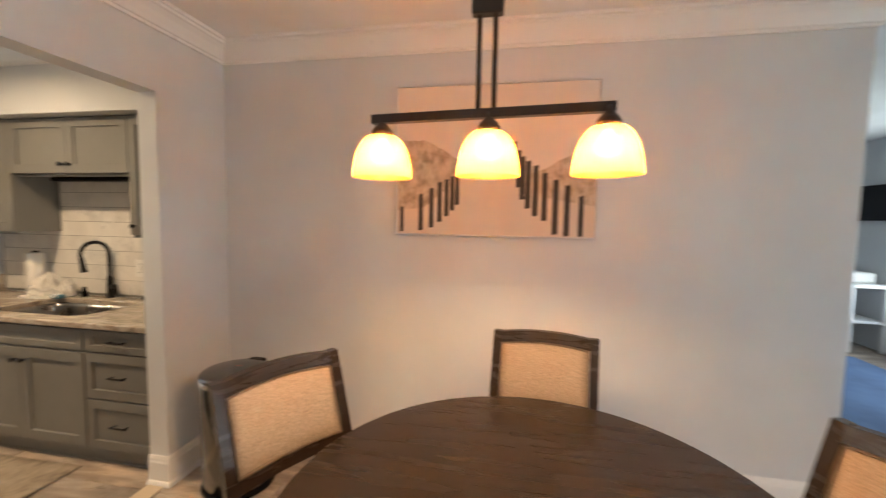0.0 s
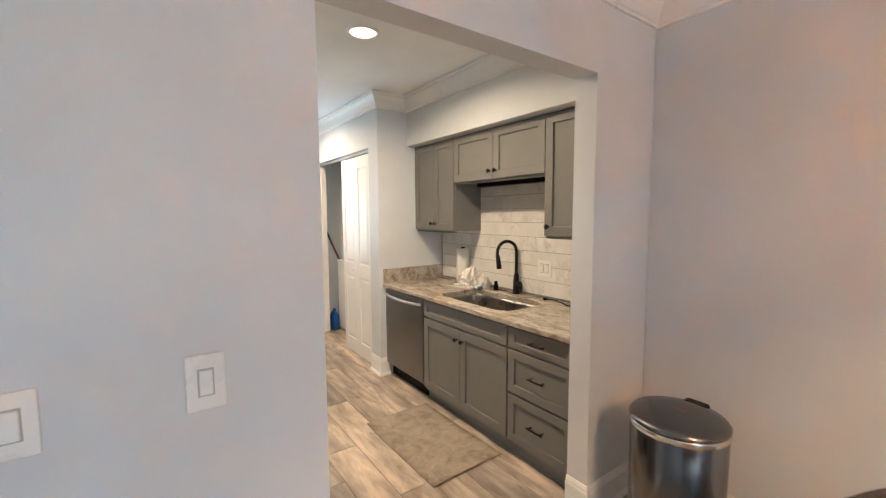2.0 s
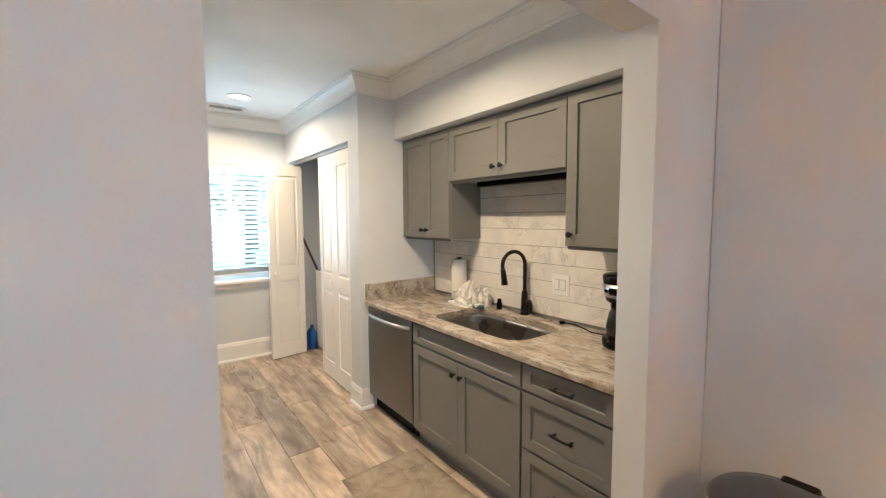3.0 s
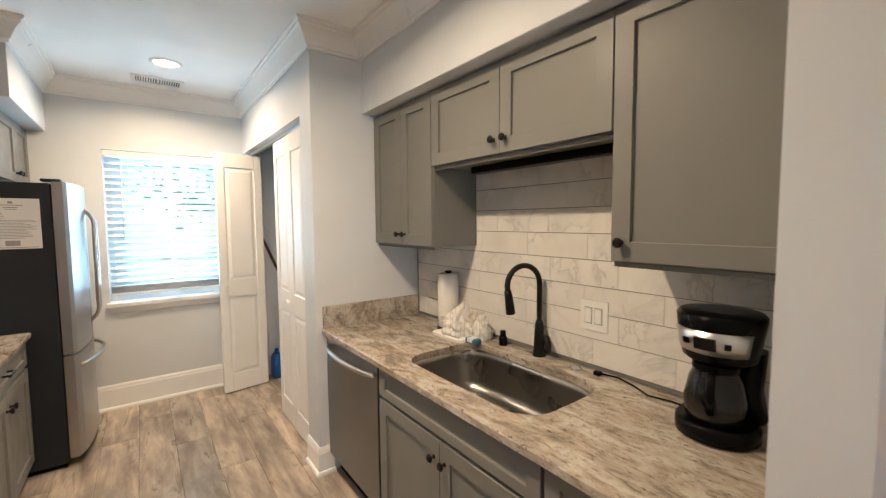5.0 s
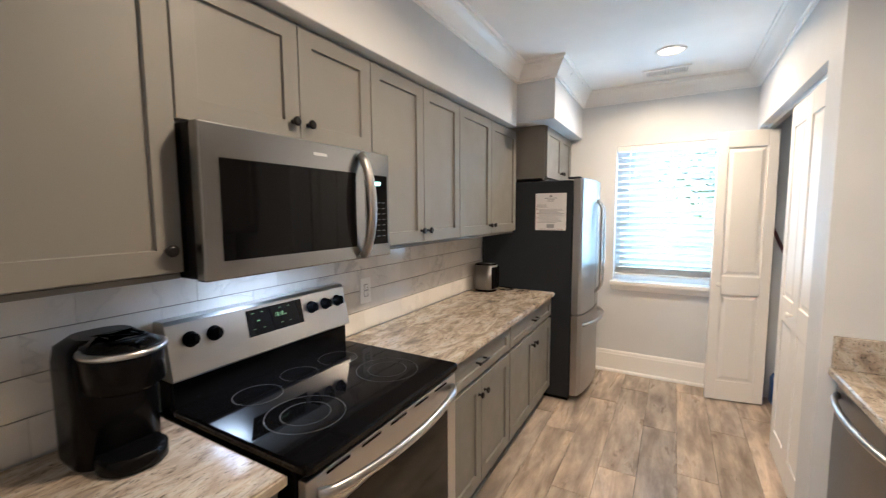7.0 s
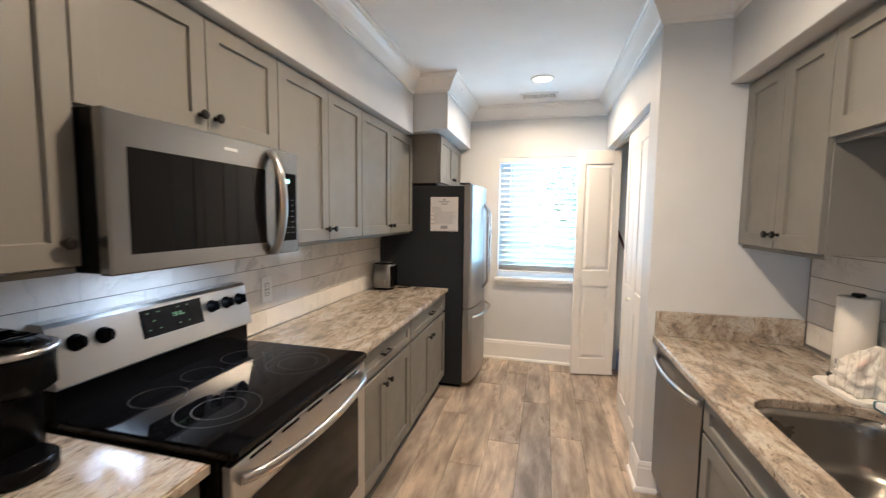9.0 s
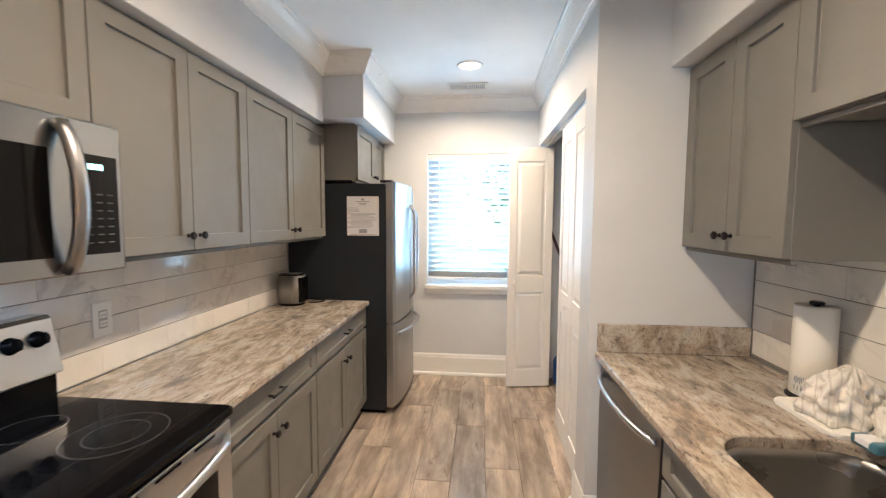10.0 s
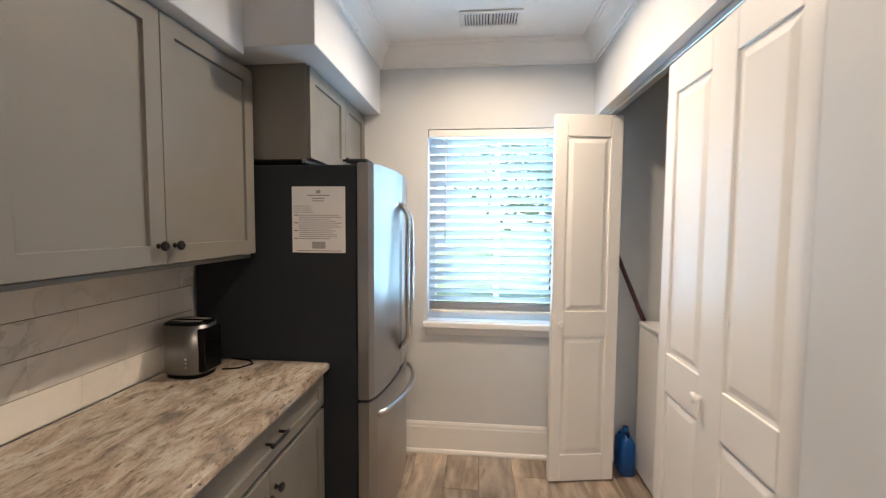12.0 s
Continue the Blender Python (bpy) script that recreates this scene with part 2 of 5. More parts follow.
knots = ramp(nt, noise_tex(nt, coords(nt, (1.0, 1.6, 1.0), (0, 0, 0), True), 7.0, 3), ((0.26, (0.45, 0.42, 0.40)), (0.34, (1, 1, 1))))
col = blend(nt, col, knots, 0.7, "MULTIPLY")
info = nt.nodes.new("ShaderNodeObjectInfo")
tone = ramp(nt, info.outputs["Random"], ((0.0, (0.62, 0.63, 0.66)), (0.3, (1.0, 0.97, 0.93)), (0.55, (0.78, 0.75, 0.72)), (0.8, (1.10, 1.06, 1.0)), (1.0, (0.88, 0.88, 0.90))))
nt.links.new(blend(nt, col, tone, 0.9, "MULTIPLY"), b.inputs["Base Color"])
nt.links.new(ramp(nt, grain, ((0.3, (0.42,) * 3), (0.7, (0.24,) * 3))), b.inputs["Roughness"])
bump(nt, b, grain, 0.12, 0.0015)
M_PLANK = m
M_SUB = paint("floor_joint", (0.05, 0.042, 0.036), 0.8)

# dark stained wood
m, nt, b = material("dark_wood", (0.045, 0.026, 0.018), 0.3)
mp = coords(nt, (1.0, 11.0, 11.0))
grain = noise_tex(nt, mp, 2.5, 7, 0.6, 0.5)
nt.links.new(ramp(nt, grain, ((0.25, (0.017, 0.0112, 0.0080)), (0.75, (0.030, 0.0192, 0.0128)))), b.inputs["Base Color"])
nt.links.new(ramp(nt, grain, ((0.3, (0.32,) * 3), (0.7, (0.20,) * 3))), b.inputs["Roughness"])
bump(nt, b, grain, 0.02, 0.001)
M_WOOD = m

# woven beige upholstery
m, nt, b = material("beige_fabric", (0.45, 0.36, 0.27), 0.9)
w1 = noise_tex(nt, coords(nt, (420, 420, 60)), 1.0, 2)
w2 = noise_tex(nt, coords(nt, (60, 60, 420)), 1.0, 2)
both = blend(nt, w1, w2, 0.5)
nt.links.new(ramp(nt, both, ((0.35, (0.24, 0.18, 0.125)), (0.65, (0.42, 0.335, 0.25)))), b.inputs["Base Color"])
bump(nt, b, both, 0.5, 0.001)
M_FABRIC = m

# mat with a worn stone-like print
m, nt, b = material("mat_print", (0.36, 0.31, 0.25), 0.8)
mp = coords(nt)
col = ramp(nt, noise_tex(nt, mp, 9.0, 8, 0.68, 0.6), ((0.30, (0.15, 0.12, 0.092)), (0.48, (0.265, 0.218, 0.165)), (0.68, (0.35, 0.295, 0.23))))
nt.links.new(col, b.inputs["Base Color"])
bump(nt, b, noise_tex(nt, mp, 150, 3), 0.4, 0.001)
M_MAT = m

# towel with thin dark stripes
m, nt, b = material("striped_cloth", (0.75, 0.72, 0.67), 0.95)
wave = node(nt, "ShaderNodeTexWave", Scale=13.0, Distortion=1.4, Detail=1.0)
nt.links.new(coords(nt, (1, 1, 1), (0.4, 0.5, 0.6)).outputs[0], wave.inputs["Vector"])
across = node(nt, "ShaderNodeTexWave", Scale=13.0, Distortion=1.4, Detail=1.0)
nt.links.new(coords(nt, (1, 1, 1), (0.4, 0.5, 2.2)).outputs[0], across.inputs["Vector"])
stripes = [ramp(nt, w.outputs[1], ((0.03, (0.60, 0.57, 0.52)), (0.10, (0.76, 0.73, 0.68)))) for w in (wave, across)]
nt.links.new(blend(nt, stripes[0], stripes[1], 1.0, "DARKEN"), b.inputs["Base Color"])
bump(nt, b, noise_tex(nt, coords(nt), 300, 2), 0.5, 0.001)
M_CLOTH = m

# painted canvas tones
M_CANVAS = paint("canvas_cream", (0.70, 0.62, 0.55), 0.75, 0.4, 0.10, 300.0)
M_SAND = paint("canvas_sand", (0.66, 0.56, 0.47), 0.75, 0.4, 0.10, 300.0)
M_DUNE, nt, b = material("canvas_dune", (0.47, 0.38, 0.29), 0.75)
nt.links.new(ramp(nt, noise_tex(nt, coords(nt, (1, 1, 0.6)), 22.0, 8, 0.65), ((0.30, (0.24, 0.18, 0.12)), (0.50, (0.50, 0.41, 0.32)), (0.68, (0.66, 0.57, 0.48)))), b.inputs["Base Color"])
M_POST = paint("canvas_post", (0.055, 0.045, 0.04), 0.75, 0.4, 0.3)
M_LEAF = paint("leaf", (0.09, 0.15, 0.05), 0.5, 0.1, 0.5)
M_BARK = paint("bark", (0.12, 0.09, 0.07), 0.9, 0.8, 0.3, 30.0)
M_GRASS = paint("grass", (0.12, 0.17, 0.07), 0.9, 0.8, 0.3, 40.0)
M_PIPING = paint("corded_piping", (0.17, 0.11, 0.065), 0.6, 0.4, 0.2)
M_RUG = paint("blue_rug", (0.10, 0.17, 0.30), 0.95, 0.6, 0.25, 90.0)


# ---- building blocks ----
INV = {}


def thing(name, at, label, category, group="", kind=""):
    """An Empty at a thing's base; its parts are drawn in world places."""
    ob = new(name, None)
    ob.empty_display_size = 0.1
    ob.location = at
    INV[ob.name] = Matrix.Translation(at).inverted()
    return tagged(ob, label, category, group, kind)


def part(name, bm, mat, parent=None, label=""):
    me = bpy.data.meshes.new(name)
    bmesh.ops.recalc_face_normals(bm, faces=bm.faces)
    bm.to_mesh(me)
    bm.free()
    me.materials.append(mat)
    ob = new(name, me)
    if parent is not None:
        ob.parent = parent
        ob.matrix_parent_inverse = INV.get(parent.name, Matrix())
    return tagged(ob, label)


def cube(bm, x0, x1, y0, y1, z0, z1, bev=0.0, seg=1):
    x0, x1, y0, y1, z0, z1 = min(x0, x1), max(x0, x1), min(y0, y1), max(y0, y1), min(z0, z1), max(z0, z1)
    v = [bm.verts.new((x, y, z)) for x in (x0, x1) for y in (y0, y1) for z in (z0, z1)]
    faces = [bm.faces.new([v[i] for i in f]) for f in ((0, 1, 3, 2), (4, 6, 7, 5), (0, 4, 5, 1), (2, 3, 7, 6), (0, 2, 6, 4), (1, 5, 7, 3))]
    if bev > 0:
        edges = {e for f in faces for e in f.edges}
        bmesh.ops.bevel(bm, geom=list(edges), offset=bev, segments=seg, affect="EDGES", profile=0.5)
    return bm


def box(x0, x1, y0, y1, z0, z1, bev=0.002, seg=1):
    return cube(bmesh.new(), x0, x1, y0, y1, z0, z1, bev, seg)


def loft(bm, rings, close=True, caps=True, smooth=True):
    """Joins rings of equally many points into a skin."""
    vs = [[bm.verts.new(p) for p in ring] for ring in rings]
    n = len(rings[0])
    for a, c in zip(vs, vs[1:]):
        for i in range(n if close else n - 1):
            j = (i + 1) % n
            bm.faces.new((a[i], a[j], c[j], c[i])).smooth = smooth
    if caps:
        bm.faces.new(vs[0])
        bm.faces.new(vs[-1])
    return bm


def lathe(bm, profile, cx, cy, cz=0.0, seg=24, caps=True, sx=1.0, sy=1.0):
    return loft(bm, [[(cx + sx * r * math.cos(a), cy + sy * r * math.sin(a), cz + z) for a in (2 * math.pi * i / seg for i in range(seg))] for r, z in profile], True, caps)


def tube(bm, path, r, seg=8, flat=1.0):
    path = [Vector(p) for p in path]
    rings, side = [], None
    for i, p in enumerate(path):
        d = (path[min(i + 1, len(path) - 1)] - path[max(i - 1, 0)]).normalized()
        if side is None:
            side = d.orthogonal().normalized() if abs(d.z) > 0.9 else d.cross(Vector((0, 0, 1))).normalized()
        side = (side - d * side.dot(d)).normalized()
        up = d.cross(side)
        rad = r[i] if isinstance(r, (list, tuple)) else r
        rings.append([p + side * math.cos(a) * rad * flat + up * math.sin(a) * rad for a in (2 * math.pi * k / seg for k in range(seg))])
    return loft(bm, rings)


def rod(bm, a, b, r, seg=10):
    return tube(bm, (a, b), r, seg)


def sweep(bm, profile, path, closed=False):
    """A moulding: profile of (out, z), out to the right of the path of (x, y), with mitred corners."""
    n, rings = len(path), []
    for i in range(n):
        p = Vector(path[i])
        ds = []
        if closed or i > 0:
            ds.append((p - Vector(path[i - 1])).normalized())
        if closed or i < n - 1:
            ds.append((Vector(path[(i + 1) % n]) - p).normalized())
        ns = [Vector((d.y, -d.x)) for d in ds]
        mit = ns[0] if len(ns) == 1 else (ns[0] + ns[1]) / (1 + ns[0].dot(ns[1]))
        rings.append([(p.x + mit.x * o, p.y + mit.y * o, z) for o, z in profile])
    if closed:
        rings.append(rings[0])
    loft(bm, rings, True, not closed, False)
    if closed:
        bmesh.ops.remove_doubles(bm, verts=bm.verts, dist=1e-5)
    return bm


def prism(points, z0, z1, bev=0.0):
    """An upright prism over a flat outline of (x, y)."""
    bm = bmesh.new()
    loft(bm, [[(x, y, z0) for x, y in points], [(x, y, z1) for x, y in points]], True, True, False)
    if bev:
        bmesh.ops.bevel(bm, geom=[e for e in bm.edges if abs(e.verts[0].co.z - e.verts[1].co.z) < 1e-6], offset=bev, segments=2, affect="EDGES")
    return bm


def round_rect(x0, x1, y0, y1, r, seg=6):
    pts = []
    for cx, cy, a0 in ((x1 - r, y1 - r, 0), (x0 + r, y1 - r, 90), (x0 + r, y0 + r, 180), (x1 - r, y0 + r, 270)):
        for k in range(seg + 1):
            a = radians(a0 + 90 * k / seg)
            pts.append((cx + r * math.cos(a), cy + r * math.sin(a)))
    return pts


def structure(name, bm, mat, label="", category=""):
    return tagged(part(name, bm, mat), label, category, kind="structure")


# ---- the shell ----
XW, YL, YR = -5.70, -0.075, 2.61          # window wall, range wall, sink wall
XO, XK = -1.622, -1.74                    # wall with the opening: dining face, kitchen face
YS, XS = 1.90, -3.84                      # closet front, stub wall face
YD = 2.40                                 # dining wall with the picture
OY0, OY1, OZ = 0.613, 1.901, 2.147        # the opening
WY0, WY1, WZ0, WZ1 = 0.89, 1.776, 0.868, 2.084
CX0, CX1, CZ = -5.60, -4.03, 2.135        # closet opening
XE, YB, YN = 4.6, -3.2, 6.4

bm = bmesh.new()
cube(bm, XW - 0.15, XW, YL - 0.15, WY0, 0, CEIL)
cube(bm, XW - 0.15, XW, WY1, 2.9, 0, CEIL)
cube(bm, XW - 0.15, XW, WY0, WY1, 0, WZ0)
cube(bm, XW - 0.15, XW, WY0, WY1, WZ1, CEIL)
structure("wall_window", bm, M_WALL, "light grey painted wall around the kitchen window", "wall")
structure("wall_range_side", box(XW, XK, YL - 0.15, YL, 0, CEIL, 0), M_WALL, "light grey painted wall behind the range", "wall")
structure("wall_sink_side", box(XS, XK, YR, YR + 0.12, 0, CEIL, 0), M_WALL, "light grey painted wall behind the sink", "wall")
structure("wall_stub", box(XS - 0.12, XS, YS + 0.11, YR + 0.12, 0, CEIL, 0), M_WALL, "light grey painted end wall beside the counter", "wall")
outline = [(XW, 0), (CX0, 0), (CX0, CZ), (CX1, CZ), (CX1, 0), (XS, 0), (XS, CEIL), (XW, CEIL)]
bm = loft(bmesh.new(), [[(x, y, z) for x, z in outline] for y in (YS, YS + 0.11)], True, True, False)
structure("wall_closet_front", bm, M_WALL, "light grey painted wall around the closet opening", "wall")
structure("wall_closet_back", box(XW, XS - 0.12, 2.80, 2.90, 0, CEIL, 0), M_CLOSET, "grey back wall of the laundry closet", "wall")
bm = bmesh.new()
cube(bm, XK, XO, YB, OY0, 0, CEIL)
cube(bm, XK, XO, OY1, YR + 0.12, 0, CEIL)
cube(bm, XK, XO, OY0, OY1, OZ, CEIL)
structure("wall_opening", bm, M_WALL, "light grey wall with a cased opening into the kitchen", "wall")
structure("wall_picture", box(XO, 1.91, YD, YD + 0.12, 0, CEIL, 0.004), M_WALL, "light grey dining room wall behind the picture", "wall")
structure("wall_back", box(XO, XE, YB - 0.15, YB, 0, CEIL, 0), M_WALL, "plain light grey wall of the dining room", "wall")
GY0, GY1 = -2.4, 0.2                       # unseen glass door, added in the east wall to let daylight in
bm = bmesh.new()
cube(bm, XE, XE + 0.15, YB - 0.15, GY0, 0, CEIL)
cube(bm, XE, XE + 0.15, GY0, GY1, 2.1, CEIL)
cube(bm, XE, XE + 0.15, GY1, 3.4, 0, CEIL)
cube(bm, XE, XE + 0.15, 5.6, YN + 0.15, 0, CEIL)
cube(bm, XE, XE + 0.15, 3.4, 5.6, 0, 0.5)
cube(bm, XE, XE + 0.15, 3.4, 5.6, 2.1, CEIL)
structure("wall_east", bm, M_WALL, "light grey wall with an added glass door and a window", "wall")
structure("wall_far", box(XO, XE, YN, YN + 0.15, 0, CEIL, 0), M_WALL, "light grey far wall of the living room", "wall")
structure("wall_living_side", box(XO - 0.12, XO, YR + 0.12, YN + 0.15, 0, CEIL, 0), M_WALL, "light grey side wall of the living room", "wall")
structure("ceiling", box(XW - 0.15, XE + 0.15, YB - 0.15, YN + 0.15, CEIL, CEIL + 0.15, 0), M_CEIL, "flat white painted ceiling", "ceiling")
floor = structure("floor", box(XW - 0.15, XE + 0.15, YB - 0.15, YN + 0.15, -0.12, -0.0035, 0), M_SUB, "grey-brown wood-look plank floor", "floor")
structure("soffit_range_side", box(-4.69, XK, YL, 0.298, 2.145, CEIL, 0.003), M_WALL, "light grey boxed soffit above the cabinets", "soffit")
structure("soffit_fridge", box(XW, -4.69, YL, 0.585, 2.178, CEIL, 0.003), M_WALL, "light grey deep soffit above the fridge cabinet", "soffit")
structure("soffit_sink_side", box(XS, XK, 2.212, YR, 2.15, CEIL, 0.003), M_WALL, "light grey boxed soffit above the sink cabinets", "soffit")

CROWN = [(0, -0.13), (0.012, -0.13), (0.014, -0.116), (0.022, -0.112), (0.030, -0.094), (0.048, -0.060), (0.066, -0.038), (0.074, -0.032), (0.076, -0.020), (0.088, -0.016), (0.090, 0)]
CROWN = [(o, CEIL - 0.001 + z) for o, z in CROWN]
structure("crown_kitchen", sweep(bmesh.new(), CROWN, [(XK, 0.298), (-4.69, 0.298), (-4.69, 0.585), (XW, 0.585), (XW, YS), (XS, YS), (XS, 2.212), (XK, 2.212)], True), M_TRIM, "white moulded crown trim along the kitchen ceiling", "crown moulding")
structure("crown_dining", sweep(bmesh.new(), [(o, z) for o, z in CROWN], [(XO, YB), (XO, YD), (1.91, YD), (1.91, YD + 0.12)]), M_TRIM, "white moulded crown trim along the dining room ceiling", "crown moulding")
BASE = [(0, 0), (0.030, 0), (0.030, 0.012), (0.024, 0.022), (0.015, 0.026), (0.015, 0.128), (0.012, 0.138), (0.011, 0.150), (0.005, 0.165), (0, 0.165)]
TALL = [(o, z if z < 0.1 else z + 0.038) for o, z in BASE]
structure("baseboard_window", sweep(bmesh.new(), TALL, [(XW, 0.60), (XW, YS), (CX0, YS)]), M_TRIM, "tall white moulded baseboard under the window", "baseboard")
structure("baseboard_stub", sweep(bmesh.new(), BASE, [(CX1, YS), (XS, YS), (XS, 1.985)]), M_TRIM, "tall white moulded baseboard wrapping the stub wall", "baseboard")
structure("baseboard_jamb", sweep(bmesh.new(), BASE, [(XK, OY1), (XO, OY1), (XO, YD), (1.91, YD), (1.91, YD + 0.12)]), M_TRIM, "tall white moulded baseboard in the dining room", "baseboard")
structure("baseboard_switch_wall", sweep(bmesh.new(), BASE, [(XO, YB), (XO, OY0), (XK, OY0)]), M_TRIM, "tall white moulded baseboard under the switches", "baseboard")
structure("threshold", box(XK + 0.01, XO - 0.005, OY0 + 0.03, OY1 - 0.03, -0.002, 0.008, 0.004, 2), M_STRIP, "pale wooden threshold strip in the opening", "threshold")

# ---- kitchen window with blind ----
win = tagged(new("window_1"), "white framed window with a lowered slatted blind", "window", kind="structure")
bm = bmesh.new()
for y0, y1, z0, z1 in ((WY0, WY0 + 0.045, WZ0, WZ1), (WY1 - 0.045, WY1, WZ0, WZ1), (WY0 + 0.045, WY1 - 0.045, WZ0, WZ0 + 0.045), (WY0 + 0.045, WY1 - 0.045, WZ1 - 0.045, WZ1)):
    cube(bm, XW - 0.135, XW - 0.09, y0, y1, z0, z1, 0.003)
part("window_frame", bm, M_TRIM, win)
part("mullion", box(XW - 0.13, XW - 0.095, 1.315, 1.351, WZ0 + 0.045, WZ1 - 0.045, 0.003), M_TRIM, win)
for y0, y1 in ((WY0 + 0.046, 1.314), (1.352, WY1 - 0.046)):
    pane = part("pane", box(XW - 0.116, XW - 0.112, y0, y1, WZ0 + 0.046, WZ1 - 0.046, 0), M_GLASS, win)
    pane.visible_shadow = False
part("window_sill", box(XW - 0.088, XW + 0.045, WY0 - 0.022, WY1 + 0.022, WZ0 - 0.038, WZ0 - 0.002, 0.006, 2), M_TRIM, win)
part("apron", box(XW + 0.001, XW + 0.018, WY0 - 0.01, WY1 + 0.01, WZ0 - 0.085, WZ0 - 0.039, 0.004), M_TRIM, win)

blind = thing("window_blind", (XW - 0.03, 1.333, WZ0), "white horizontal slatted blind, lowered, slats half open", "blind")
part("headrail", box(XW - 0.07, XW - 0.004, WY0 + 0.004, WY1 - 0.004, WZ1 - 0.050, WZ1 - 0.003, 0.004), M_TRIM, blind)
bm = bmesh.new()
tilt = radians(42)
ring = []
for k in range(7):
    u = (k / 6 - 0.5) * 0.050
    ring.append((u, 0.004 * (1 - (2 * k / 6 - 1) ** 2)))
skin = [(u, h + 0.0012) for u, h in ring] + [(u, h) for u, h in reversed(ring)]
skin = [(u * math.cos(tilt) - h * math.sin(tilt), u * math.sin(tilt) + h * math.cos(tilt)) for u, h in skin]
loft(bm, [[(u, y, h) for u, h in skin] for y in (WY0 + 0.010, WY1 - 0.010)], True, True, True)
slat_one = part("slat", bm, M_SLAT, blind)
slat_mesh = slat_one.data
scene.collection.objects.unlink(slat_one)
bpy.data.objects.remove(slat_one)


def piece(name, mesh, parent, at):
    ob = new(name, mesh)
    ob.parent = parent
    ob.matrix_parent_inverse = INV.get(parent.name, Matrix())
    ob.location = at
    return ob


z = WZ1 - 0.075
while z > WZ0 + 0.125:
    piece("slat", slat_mesh, blind, (XW - 0.038, 0, z))
    z -= 0.0525
for k in range(4):
    piece("slat", slat_mesh, blind, (XW - 0.038, 0, WZ0 + 0.082 + 0.009 * k))
part("bottom_rail", box(XW - 0.062, XW - 0.014, WY0 + 0.010, WY1 - 0.010, WZ0 + 0.050, WZ0 + 0.068, 0.004), M_TRIM, blind)
part("tilt_wand", rod(bmesh.new(), (XW - 0.006, 1.005, WZ1 - 0.05), (XW - 0.004, 1.003, 1.36), 0.004), M_PLATE, blind)
for y in (1.05, 1.333, 1.62):
    part("ladder_cord", rod(bmesh.new(), (XW - 0.013, y, WZ1 - 0.05), (XW - 0.013, y, WZ0 + 0.067), 0.0012, 5), M_PLATE, blind)

# ---- ceiling fixtures ----
for cx, cy in CANS:
    can = thing("recessed_light", (cx, cy, CEIL), "round white recessed ceiling light, switched on", "ceiling light", "recessed kitchen lights")
    part("trim_ring", lathe(bmesh.new(), ((0.096, 0), (0.096, -0.004), (0.088, -0.010), (0.078, -0.010), (0.074, -0.004), (0.074, 0)), cx, cy, CEIL - 0.001, 40, False), M_TRIM, can)
    part("lens", lathe(bmesh.new(), ((0.074, -0.0025), (0.074, -0.0045), (0.03, -0.006)), cx, cy, CEIL, 32), M_CAN, can, "glowing warm lens")
vent = thing("ceiling_vent", (-5.385, 1.268, CEIL), "white louvred metal vent in the ceiling", "vent")
VX, VY = -5.385, 1.268
bm = bmesh.new()
for x0, x1, y0, y1 in ((VX - 0.088, VX - 0.062, VY - 0.165, VY + 0.165), (VX + 0.062, VX + 0.088, VY - 0.165, VY + 0.165), (VX - 0.062, VX + 0.062, VY - 0.165, VY - 0.140), (VX - 0.062, VX + 0.062, VY + 0.140, VY + 0.165), (VX - 0.062, VX + 0.062, VY - 0.008, VY + 0.008)):
    cube(bm, x0, x1, y0, y1, CEIL - 0.010, CEIL - 0.001, 0.002)
part("frame", bm, M_TRIM, vent)
part("backing", box(VX - 0.061, VX + 0.061, VY - 0.139, VY + 0.139, CEIL - 0.0025, CEIL - 0.001, 0), M_TOE, vent)
for half in (-1, 1):
    for k in range(8):
        y = VY + half * (0.020 + 0.0155 * k)
        bm = bmesh.new()
        loft(bm, [[(x, y - 0.005, CEIL - 0.011), (x, y - 0.003, CEIL - 0.011), (x, y + 0.005, CEIL - 0.003), (x, y + 0.003, CEIL - 0.003)] for x in (VX - 0.061, VX + 0.061)], True, True, False)
        part("slat", bm, M_TRIM, vent)

# ---- kitchen cabinets ----
ZC = 0.875


def yy(side, v):
    """The y of a place v metres out from the range wall (L) or the sink wall (R)."""
    return YL + v if side == "L" else YR - v


def vbox(side, x0, x1, v0, v1, z0, z1, bev=0.002, seg=1):
    return box(x0, x1, yy(side, v0), yy(side, v1), z0, z1, bev, seg)


def shaker(side, x0, x1, z0, z1, v, st=0.060, rail=0.060):
    bm = bmesh.new()
    x0, x1 = min(x0, x1) + 0.0015, max(x0, x1) - 0.0015
    rings = []
    for i, j, t in ((0, 0, 0.0), (0, 0, 0.0188), (0.0013, 0.0013, 0.0200), (st - 0.001, rail - 0.001, 0.0200), (st, rail, 0.0190), (st, rail, 0.0100), (st + 0.002, rail + 0.002, 0.0085)):
        y = yy(side, v + t)
        rings.append([(x0 + i, y, z0 + j), (x1 - i, y, z0 + j), (x1 - i, y, z1 - j), (x0 + i, y, z1 - j)])
    return loft(bm, rings, True, True, False)


